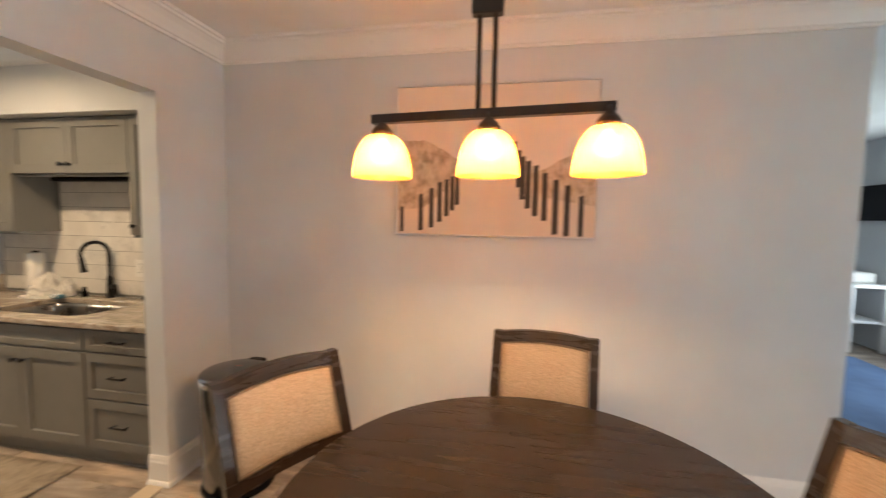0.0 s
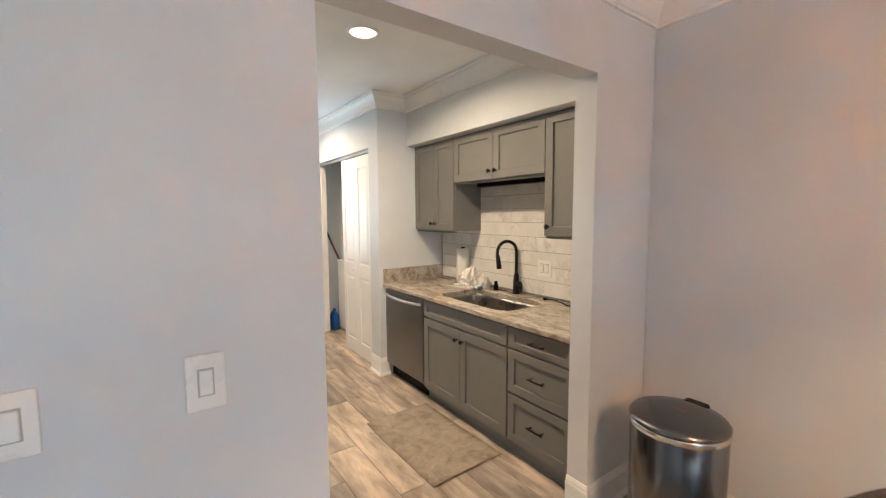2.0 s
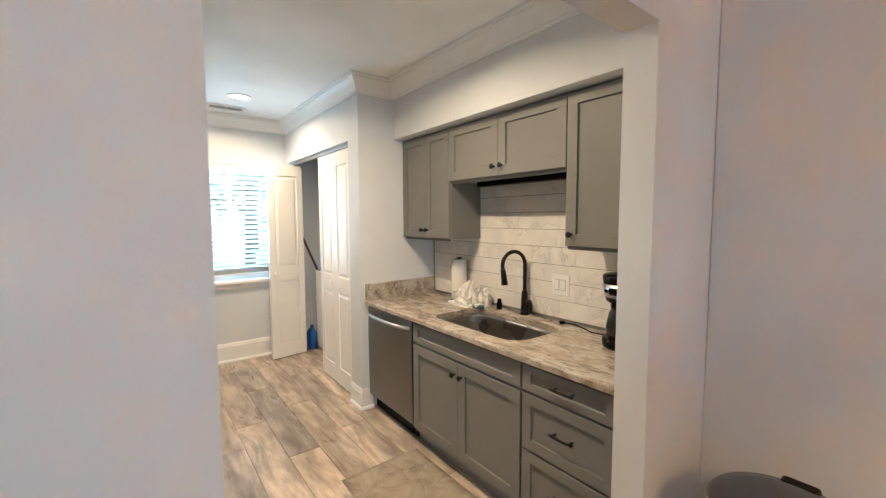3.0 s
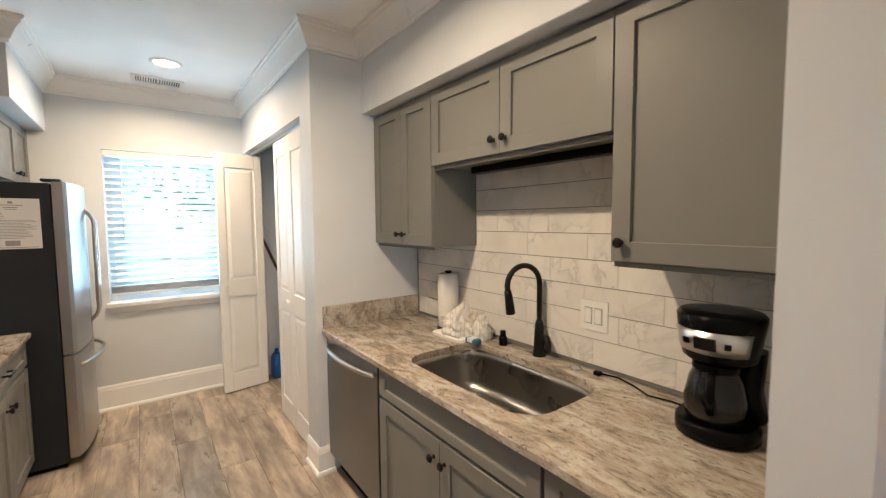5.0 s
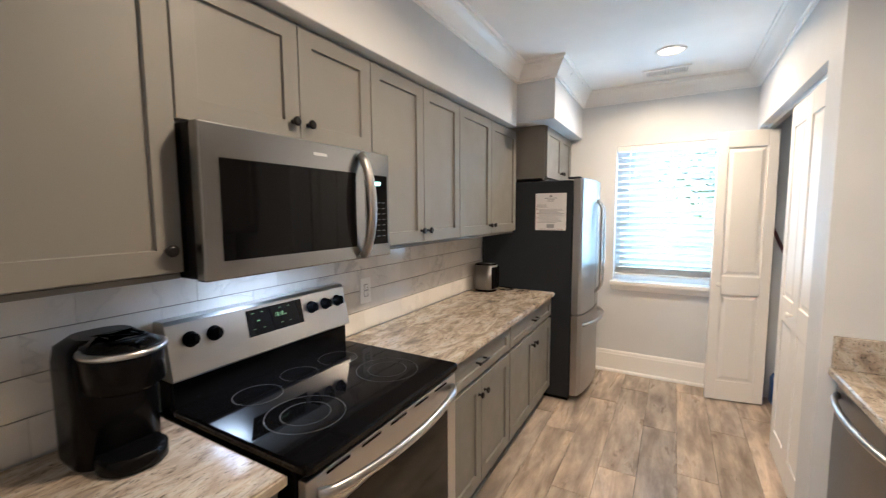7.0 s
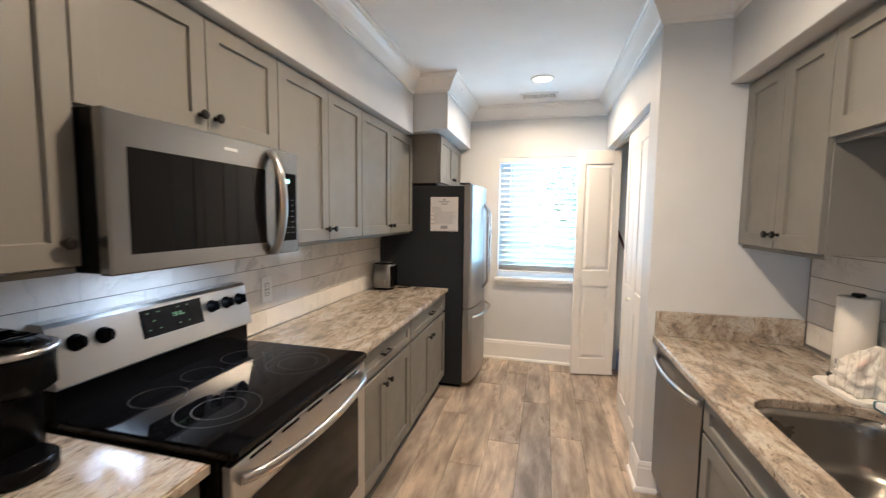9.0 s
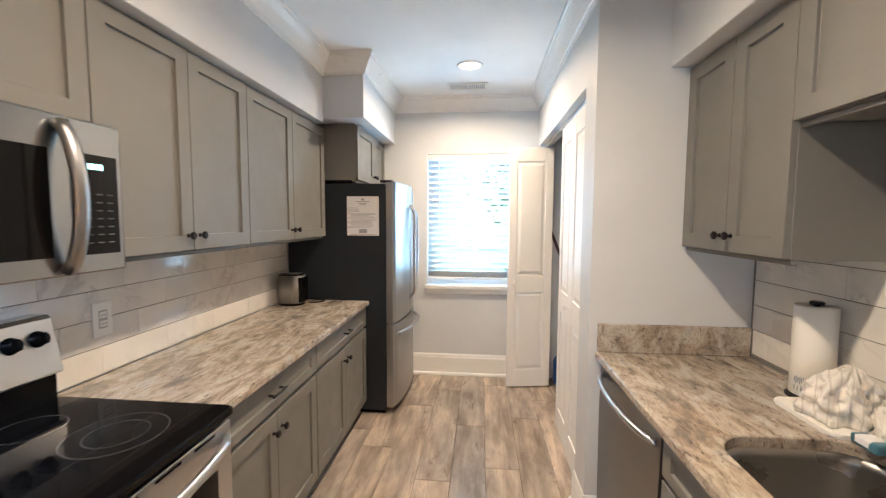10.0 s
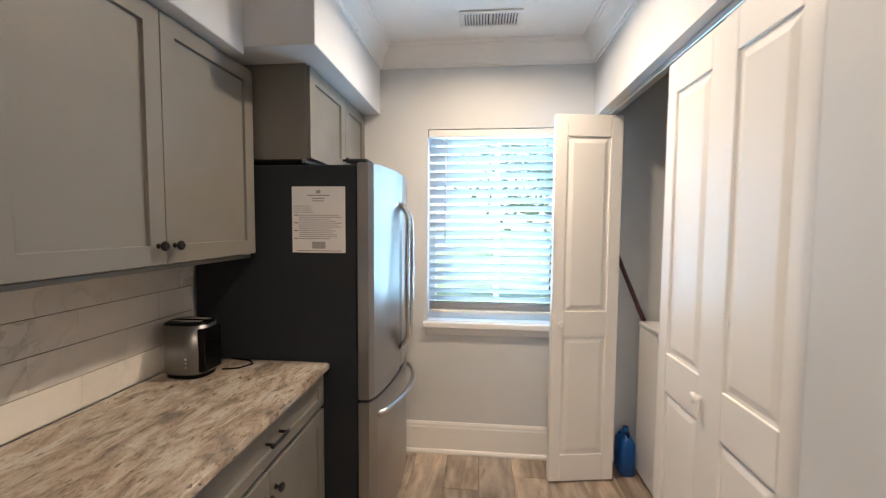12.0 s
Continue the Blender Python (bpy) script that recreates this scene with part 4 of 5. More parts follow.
for bx, by, r in ((-2.505, 0.415, 0.118), (-2.515, 0.175, 0.078), (-2.900, 0.420, 0.118), (-2.895, 0.165, 0.078), (-2.705, 0.155, 0.068)):
    bm = bmesh.new()
    for ra in ((r, r * 0.62) if r > 0.1 else (r,)):
        loft(bm, [[(bx + q * math.cos(a), by + q * math.sin(a), zz) for a in (2 * math.pi * k / 48 for k in range(48))] for q, zz in ((ra - 0.0012, 0.9021), (ra - 0.0012, 0.9024), (ra + 0.0012, 0.9024), (ra + 0.0012, 0.9021))], True, False, False)
    part("burner_ring", bm, M_RING, ct)
part("riser", box(GX0 + 0.004, GX1 - 0.004, -0.050, 0.029, 0.873, 0.985, 0.006, 2), M_BLACK, rg)
bm = bmesh.new()
prof = ((-0.055, 0.986), (0.046, 0.986), (0.050, 0.992), (0.014, 1.160), (0.004, 1.172), (-0.045, 1.172), (-0.055, 1.165))
loft(bm, [[(x, y, z) for y, z in prof] for x in (GX0 + 0.001, GX1 - 0.001)], True, True, False)
guard = part("backguard", bm, M_STEEL, rg, "stainless control panel")
lean = Vector((0, -0.036, 0.168)).normalized()
face = Vector((0, 0.168, 0.036)).normalized()


def on_guard(x, z, d):
    """A place on the sloped control panel, d metres proud of it."""
    f = (z - 0.992) / 0.168
    return Vector((x, 0.050 - 0.036 * f, z)) + face * d


bm = bmesh.new()
loft(bm, [[on_guard(-2.838, 1.055, d), on_guard(-2.588, 1.055, d), on_guard(-2.588, 1.150, d), on_guard(-2.838, 1.150, d)] for d in (0.0003, 0.003)], True, True, False)
dis = part("display", bm, M_GLASSTOP, guard, "black glass display")
bm = bmesh.new()
x = -2.708
for wdt in (0.003, 0.008, 0.003, 0.008):
    loft(bm, [[on_guard(x - wdt, 1.105, d), on_guard(x, 1.105, d), on_guard(x, 1.121, d), on_guard(x - wdt, 1.121, d)] for d in (0.0032, 0.0036)], True, True, False)
    x -= wdt + 0.005
for q in range(12):
    x, z = -2.608 - 0.020 * (q % 3) - (0.12 if q > 5 else 0), 1.135 - 0.028 * ((q // 3) % 2) - (0.03 if q % 2 else 0)
    loft(bm, [[on_guard(x - 0.010, z, d), on_guard(x, z, d), on_guard(x, z + 0.003, d), on_guard(x - 0.010, z + 0.003, d)] for d in (0.0032, 0.0036)], True, True, False)
part("display_marks", bm, M_DIGIT_DIM, guard)
for kx in (-2.388, -2.466, -2.888, -2.966, -3.040):
    bm = bmesh.new()
    c, e1 = on_guard(kx, 1.105, 0), Vector((1, 0, 0))
    loft(bm, [[c + face * d + (e1 * math.cos(a) + lean * math.sin(a)) * r for a in (2 * math.pi * k / 20 for k in range(20))] for r, d in ((0.026, 0.0003), (0.026, 0.004), (0.021, 0.006), (0.019, 0.026), (0.016, 0.029))])
    kb = part("control_knob", bm, M_BLACK, guard, "black control knob")
    bm = bmesh.new()
    loft(bm, [[c + face * d + e1 * u + lean * w for u, w in ((-0.004, -0.017), (0.004, -0.017), (0.004, 0.017), (-0.004, 0.017))] for d in (0.0295, 0.038)], True, True, False)
    part("grip", bm, M_BLACK, kb)
part("door", box(GX0 + 0.004, GX1 - 0.004, 0.590, 0.618, 0.245, 0.858, 0.004, 2), M_STEEL, rg, "stainless oven door")
door = rg.children[-1]
part("oven_window", box(GX0 + 0.075, GX1 - 0.075, 0.6185, 0.6215, 0.345, 0.735, 0.001), M_OVENGLASS, door, "dark oven glass")
bm = bmesh.new()
tube(bm, [(GX0 + 0.035 + (GX1 - GX0 - 0.07) * k / 18, 0.624 + 0.058 * math.sin(math.pi * k / 18) ** 0.5, 0.812 - 0.006 * math.sin(math.pi * k / 18)) for k in range(19)], 0.0165, 10, 0.75)
part("handle", bm, M_STEEL, door, "bowed steel bar handle")
for k in range(5):
    bm = bmesh.new()
    cube(bm, GX0 + 0.08 + 0.135 * k, GX0 + 0.165 + 0.135 * k, 0.6184, 0.6196, 0.842, 0.849, 0)
    part("vent_slot", bm, M_BLACK, door)
part("storage_drawer", box(GX0 + 0.004, GX1 - 0.004, 0.590, 0.616, 0.055, 0.238, 0.004, 2), M_STEEL, rg, "stainless storage drawer")
part("kick", box(GX0 + 0.02, GX1 - 0.02, 0.5, 0.56, 0.001, 0.054, 0), M_BLACK, rg)

# ---- microwave ----
M_KEYS = material("key_print", (0.05, 0.05, 0.05), 0.3)[0]
MX0, MX1, MZ0, MZ1, MF = -3.043, -2.272, 1.332, 1.741, 0.338
mw = thing("microwave", (-2.66, 0.13, MZ0), "stainless over-the-range microwave with a dark window", "microwave")
part("body", box(MX0 + 0.002, MX1 - 0.002, YL + TF, MF - 0.042, MZ0 + 0.004, MZ1, 0.003), M_BLACK, mw)
md = part("door", box(MX0 + 0.150, MX1, MF - 0.040, MF, MZ0, MZ1, 0.005, 2), M_STEEL_DARK, mw, "stainless door frame")
part("door_glass", box(MX0 + 0.205, MX1 - 0.052, MF + 0.0003, MF + 0.003, MZ0 + 0.050, MZ1 - 0.088, 0.001), M_GLASSTOP, md, "dark door window")
part("maker_mark", box(-2.700, -2.640, MF + 0.0003, MF + 0.0010, MZ1 - 0.046, MZ1 - 0.036, 0), M_CHROME, md)
hx = MX0 + 0.178
part("handle", tube(bmesh.new(), [(hx, MF + 0.006 + 0.050 * math.sin(math.pi * k / 18) ** 0.6, MZ0 + 0.012 + 0.375 * k / 18) for k in range(19)], 0.0150, 10, 1.3), M_STEEL_V, md, "bowed steel handle")
mc = part("control_side", box(MX0, MX0 + 0.149, MF - 0.040, MF - 0.001, MZ0, MZ1, 0.005, 2), M_STEEL_DARK, mw)
part("keypad", box(MX0 + 0.018, MX0 + 0.142, MF - 0.0008, MF + 0.0016, MZ0 + 0.050, MZ1 - 0.088, 0.001), M_GLASSTOP, mc, "black glass keypad")
bm = bmesh.new()
x = MX0 + 0.105
for wdt in (0.003, 0.009, 0.009, 0.009):
    cube(bm, x - wdt, x, MF + 0.0017, MF + 0.0020, MZ1 - 0.128, MZ1 - 0.113)
    x -= wdt + 0.004
part("clock_digits", bm, M_DIGIT, mc, "lit clock digits")
bm = bmesh.new()
for r in range(7):
    for c in range(3):
        cube(bm, MX0 + 0.036 + 0.032 * c, MX0 + 0.054 + 0.032 * c, MF + 0.0017, MF + 0.0019, MZ0 + 0.080 + 0.022 * r, MZ0 + 0.0835 + 0.022 * r)
part("key_marks", bm, M_KEYS, mc)
part("lamp_lens", lathe(bmesh.new(), ((0.056, 0.0), (0.056, -0.003), (0.040, -0.004)), -2.66, 0.19, MZ0 - 0.0005, 24), M_LED, mw, "cool white cooktop lamp lens")
part("underside_vent", box(MX0 + 0.05, MX1 - 0.05, 0.0, 0.10, MZ0 - 0.004, MZ0 + 0.0035, 0.001), M_TOE, mw)

# ---- small appliances ----
KX, KY = -2.150, 0.125
pm = thing("pod_coffee_machine", (KX, KY, ZC), "black single-serve coffee machine with a silver lid rim", "coffee machine")
bm = bmesh.new()
loft(bm, [[(x, y, ZC + z) for x, y in round_rect(KX - 0.095 + i, KX + 0.095 - i, KY - 0.155 + i, KY + 0.035 - i, 0.05, 6)] for i, z in ((0.006, 0.001), (0.0, 0.006), (0.0, 0.26), (0.006, 0.300), (0.030, 0.322))])
part("body", bm, M_BLACK, pm)
bm = bmesh.new()
loft(bm, [[(x, y, ZC + z) for x, y in round_rect(KX - 0.082 + i, KX + 0.082 - i, KY - 0.06 + i, KY + 0.135 - i, 0.078, 8)] for i, z in ((0.012, 0.200), (0.0, 0.212), (0.0, 0.292), (0.006, 0.312), (0.028, 0.326), (0.05, 0.330))])
part("brew_head", bm, M_BLACK, pm)
bm = bmesh.new()
tube(bm, [(KX + 0.084 * math.cos(radians(a)), KY + 0.052 + 0.086 * math.sin(radians(a)), ZC + 0.300) for a in range(-25, 206, 10)], 0.0085, 10)
part("lid_rim", bm, M_STEEL, pm, "silver lid rim")
bm = bmesh.new()
loft(bm, [[(x, y, ZC + z) for x, y in round_rect(KX - 0.075 + i, KX + 0.075 - i, KY - 0.02 + i, KY + 0.130 - i, 0.07, 8)] for i, z in ((0.004, 0.001), (0.0, 0.005), (0.0, 0.036), (0.006, 0.042))])
part("drip_tray", bm, M_BLACK, pm)

OX, OY = -4.655, 0.065
to = thing("toaster", (OX, OY, ZC), "rounded stainless steel toaster with a black top", "toaster")
plan = lambda i: round_rect(OX - 0.075 + i, OX + 0.075 - i, OY - 0.090 + i, OY + 0.090 - i, 0.060, 7)
bm = bmesh.new()
loft(bm, [[(x, y, ZC + z) for x, y in plan(i)] for i, z in ((0.004, 0.016), (0.0, 0.022), (-0.002, 0.100), (0.002, 0.211))])
part("shell", bm, M_STEEL_DW, to)
bm = bmesh.new()
loft(bm, [[(x, y, ZC + z) for x, y in plan(i)] for i, z in ((0.012, 0.001), (0.006, 0.002), (0.006, 0.0155))])
part("base", bm, M_BLACK, to)
bm = bmesh.new()
loft(bm, [[(x, y, ZC + z) for x, y in plan(i)] for i, z in ((0.003, 0.2115), (0.003, 0.215), (0.012, 0.220), (0.030, 0.221))])
tt = part("top", bm, M_BLACK, to)
for sx in (-0.024, 0.024):
    part("slot", box(OX + sx - 0.012, OX + sx + 0.012, OY - 0.065, OY + 0.065, ZC + 0.2212, ZC + 0.2218, 0), M_TOE, tt)
part("panel", box(OX - 0.052, OX + 0.058, OY + 0.066, OY + 0.097, ZC + 0.024, ZC + 0.197, 0.008, 2), M_BLACK, to)
part("lever", box(OX - 0.010, OX + 0.010, OY + 0.0975, OY + 0.114, ZC + 0.140, ZC + 0.152, 0.003), M_BLACK, to)
for z in (0.045, 0.062, 0.079):
    part("button", box(OX + 0.072, OX + 0.0795, OY + 0.030, OY + 0.040, ZC + z, ZC + z + 0.008, 0.002), M_CHROME, to)
part("cord", tube(bmesh.new(), [(OX - 0.03, OY + 0.11, ZC + 0.010), (OX - 0.06, OY + 0.16, ZC + 0.006), (OX - 0.12, OY + 0.19, ZC + 0.005), (OX - 0.16, OY + 0.15, ZC + 0.005), (OX - 0.175, OY + 0.06, ZC + 0.006)], 0.0035, 7), M_BLACK, to)

HX, HY = -1.985, 2.425
cm = thing("drip_coffee_maker", (HX, HY, ZC), "black drip coffee maker with a steel control band", "coffee maker")
oval = lambda r, z, sy=1.0: [(HX + r * math.cos(a), HY + r * sy * math.sin(a), ZC + z) for a in (2 * math.pi * k / 32 for k in range(32))]
part("base", loft(bmesh.new(), [oval(0.098, 0.001), oval(0.106, 0.006), oval(0.106, 0.040), oval(0.098, 0.050)]), M_BLACK, cm)
part("column", loft(bmesh.new(), [[(x, y, ZC + z) for x, y in round_rect(HX - w, HX + w, HY + 0.030, HY + 0.118, 0.03, 5)] for w, z in ((0.100, 0.045), (0.085, 0.13), (0.092, 0.245))]), M_BLACK, cm)
head = part("head", loft(bmesh.new(), [oval(0.080, 0.222), oval(0.092, 0.232), oval(0.108, 0.330), oval(0.110, 0.352), oval(0.101, 0.362), oval(0.060, 0.366)]), M_BLACK, cm)
bm = bmesh.new()
rows = []
for a in range(-150, -29, 8):
    c, s = math.cos(radians(a)), math.sin(radians(a))
    rows.append([(HX + r * c, HY + r * s, ZC + z) for r, z in ((0.0955, 0.252), (0.0985, 0.252), (0.1115, 0.318), (0.1085, 0.318))])
part("control_band", loft(bm, rows, True, True, True), M_STEEL, head, "curved steel control band")
for a, w, z0, z1, nm in ((-90, 0.026, 0.268, 0.302, "display"), (-62, 0.008, 0.276, 0.292, "dial"), (-118, 0.008, 0.276, 0.292, "dial")):
    c, s = math.cos(radians(a)), math.sin(radians(a))
    e = Vector((-s, c, 0))
    o = Vector((HX + 0.1045 * c, HY + 0.1045 * s, ZC))
    bm = bmesh.new()
    loft(bm, [[o + Vector((c, s, 0)) * (d + (z - 0.268) * 0.19) + e * u + Vector((0, 0, z)) for u, z in ((-w, z0), (w, z0), (w, z1), (-w, z1))] for d in (-0.010, 0.004)], True, True, False)
    part(nm, bm, M_GLASSTOP, head)
car = part("carafe", lathe(bmesh.new(), ((0.060, 0.001), (0.074, 0.012), (0.078, 0.060), (0.066, 0.120), (0.052, 0.150), (0.054, 0.160), (0.050, 0.160), (0.048, 0.150), (0.062, 0.120), (0.074, 0.060), (0.070, 0.014), (0.056, 0.004)), HX, HY - 0.022, ZC + 0.051, 30), M_SHADED_GLASS, cm, "glass carafe")
part("carafe_band", lathe(bmesh.new(), ((0.0575, 0.146), (0.0585, 0.148), (0.0585, 0.163), (0.0575, 0.165), (0.02, 0.168)), HX, HY - 0.022, ZC + 0.051, 30), M_BLACK, car)
part("carafe_handle", tube(bmesh.new(), [(HX + 0.015, HY - 0.080, ZC + 0.205), (HX + 0.022, HY - 0.118, ZC + 0.200), (HX + 0.024, HY - 0.125, ZC + 0.150), (HX + 0.018, HY - 0.104, ZC + 0.095)], 0.009, 10, 1.3), M_BLACK, car)
part("cord", tube(bmesh.new(), [(HX - 0.09, HY + 0.09, ZC + 0.008), (HX - 0.17, HY + 0.100, ZC + 0.005), (HX - 0.24, HY + 0.085, ZC + 0.005), (HX - 0.31, HY + 0.125, ZC + 0.005), (HX - 0.39, HY + 0.150, ZC + 0.008), (HX - 0.45, HY + 0.130, ZC + 0.009)], 0.0035, 7), M_BLACK, cm)
part("plug", box(HX - 0.475, HX - 0.445, HY + 0.112, HY + 0.138, ZC + 0.001, ZC + 0.019, 0.004), M_BLACK, cm)

# ---- closet with folding doors and laundry ----
def panel_door(w, h):
    """A moulded two-panel leaf, from x 0 to w, its face to -y, with raised panels."""
    bm = bmesh.new()
    st = 0.068
    zs = (0.0, 0.155, 0.845, 0.990, h - 0.12, h)
    cube(bm, 0, st, -0.017, 0.017, 0, h, 0.003)
    cube(bm, w - st, w, -0.017, 0.017, 0, h, 0.003)
    for a, c in ((0, 1), (2, 3), (4, 5)):
        cube(bm, st, w - st, -0.0168, 0.0168, zs[a], zs[c], 0.0015)
    for a, c in ((1, 2), (3, 4)):
        cube(bm, st - 0.002, w - st + 0.002, -0.008, 0.008, zs[a] - 0.002, zs[c] + 0.002, 0)
        for s in (-1, 1):
            rings = []
            for inset, d in ((0.012, 0.0080), (0.034, 0.0150), (0.036, 0.0156)):
                rings.append([(st + inset, s * d, zs[a] + inset), (w - st - inset, s * d, zs[a] + inset), (w - st - inset, s * d, zs[c] - inset), (st + inset, s * d, zs[c] - inset)])
            loft(bm, rings, True, False, False)
            bm.faces.new([v for v in bm.verts][-4:])
    return bm


LH = 2.085


def bifold(name, label, width, leaves, knob_leaf, knob_x):
    th = thing(name, (leaves[0][0], leaves[0][1], 0.012), label, "closet door")
    for i, (x, y, turn) in enumerate(leaves):
        m = Matrix.Translation((x, y, 0.012)) @ Matrix.Rotation(radians(turn), 4, "Z")
        bm = panel_door(width, LH)
        bm.transform(m)
        leaf = part("leaf", bm, M_DOOR, th)
        if i == knob_leaf:
            bm = bmesh.new()
            prof = ((0.008, 0.0), (0.008, 0.010), (0.016, 0.018), (0.018, 0.026), (0.012, 0.032))
            loft(bm, [[(knob_x + r * math.cos(a), -0.0175 - d, 0.925 + r * math.sin(a)) for a in (2 * math.pi * k / 16 for k in range(16))] for r, d in prof])
            bm.transform(m)
            part("knob", bm, M_DOOR, leaf, "white round knob")
    return th


bifold("bifold_door", "white two-panel folding closet door, nearly closed", 0.363, [(-4.438, 1.952, 0.0), (-4.803, 1.957, 0.0)], 1, 0.318)
bifold("bifold_door", "white two-panel folding closet door, folded open", 0.383, [(-5.452, 1.630, 99.5), (-5.492, 1.636, 99.5)], 0, 0.045)
# the door's face with the knob looks towards the room
track = structure("closet_track", box(CX0 + 0.01, CX1 - 0.01, 1.945, 1.975, CZ - 0.026, CZ - 0.001, 0.002), M_STEEL, "steel folding door track under the closet header", "door track")
wash = thing("washing_machine", (-5.28, 2.47, 0), "white washing machine in the closet", "washing machine")
part("body", box(-5.62, -4.94, 2.175, 2.79, 0.02, 0.900, 0.010, 2), M_WASHER, wash)
part("lid", box(-5.615, -4.945, 2.170, 2.60, 0.901, 0.925, 0.006, 2), M_WASHER, wash)
part("console", box(-5.615, -4.945, 2.605, 2.788, 0.901, 1.040, 0.012, 2), M_WASHER, wash)
part("lid_grip", box(-5.38, -5.18, 2.160, 2.1695, 0.905, 0.918, 0.003), M_STEEL, wash)
part("plinth", box(-5.60, -4.96, 2.20, 2.78, 0.001, 0.0195, 0), M_BLACK, wash)
jug = thing("detergent_jug", (-5.612, 2.115, 0), "blue plastic detergent jug on the closet floor", "jug")
bm = bmesh.new()
loft(bm, [[(x, y, z) for x, y in round_rect(-5.612 - 0.070 + i, -5.612 + 0.070 - i, 2.115 - 0.045 + i, 2.115 + 0.045 - i, 0.03, 5)] for i, z in ((0.006, 0.001), (0.0, 0.008), (0.0, 0.190), (0.015, 0.225), (0.028, 0.245))])
part("body", bm, M_BLUE, jug)
part("cap", lathe(bmesh.new(), ((0.017, 0), (0.019, 0.004), (0.019, 0.028), (0.016, 0.032)), -5.612, 2.115, 0.246, 16), M_BLUE, jug)
broom = thing("broom", (-5.66, 2.58, 0), "dark red broom stick leaning on the closet wall", "broom")
part("stick", tube(bmesh.new(), [(-5.655, 2.56, 0.10), (-5.665, 2.30, 0.72), (-5.675, 2.03, 1.37)], 0.013, 10), M_MAROON, broom)
part("brush", box(-5.690, -5.630, 2.46, 2.70, 0.001, 0.10, 0.012, 2), M_BLACK, broom)

# ---- floor mat ----
mat_ob = thing("floor_mat", (-2.68, 1.68, 0), "thin beige stone-print mat in front of the sink", "floor mat")
bm = bmesh.new()
n = 24
rows = []
for i in range(n + 1):
    x = -3.105 + 0.855 * i / n
    top = []
    for j in range(13):
        y = 1.405 + 0.525 * j / 12
        lift = 0.0105 * math.exp(-((x + 2.25) / 0.05) ** 2) * (0.5 + 0.5 * math.sin(9 * y)) + 0.001 * math.sin(14 * x + 5 * y)
        top.append((x + 0.006 * math.sin(6 * y), y + 0.004 * math.sin(5 * x), 0.0055 + max(0, lift)))
    rows.append(top + [(px, py, pz - 0.004) for px, py, pz in reversed(top)])
loft(bm, rows, True, True, True)
part("mat", bm, M_MAT, mat_ob)

# ---- dining room ----
TBX, TBY, TBR = 0.32, 1.08, 0.69
tb = thing("round_dining_table", (TBX, TBY, 0), "round dark-stained wooden dining table", "table")
part("tabletop", lathe(bmesh.new(), ((TBR - 0.05, 0.722), (TBR - 0.012, 0.724), (TBR - 0.002, 0.732), (TBR, 0.742), (TBR - 0.003, 0.754), (TBR - 0.012, 0.760)), TBX, TBY, 0, 96), M_WOOD, tb)
part("apron", lathe(bmesh.new(), ((TBR - 0.15, 0.64), (TBR - 0.12, 0.64), (TBR - 0.12, 0.721), (TBR - 0.15, 0.721)), TBX, TBY, 0, 64, False), M_WOOD, tb)
part("pedestal", lathe(bmesh.new(), ((0.13, 0.10), (0.09, 0.16), (0.07, 0.30), (0.10, 0.42), (0.075, 0.55), (0.15, 0.64), (0.17, 0.7205)), TBX, TBY, 0, 32), M_WOOD, tb)
for k in range(4):
    a = radians(45 + 90 * k)
    c, s = math.cos(a), math.sin(a)
    part("foot", tube(bmesh.new(), [(TBX + c * r, TBY + s * r, z) for r, z in ((0.05, 0.16), (0.16, 0.13), (0.28, 0.06), (0.38, 0.031))], [0.045, 0.042, 0.034, 0.030], 10), M_WOOD, tb)


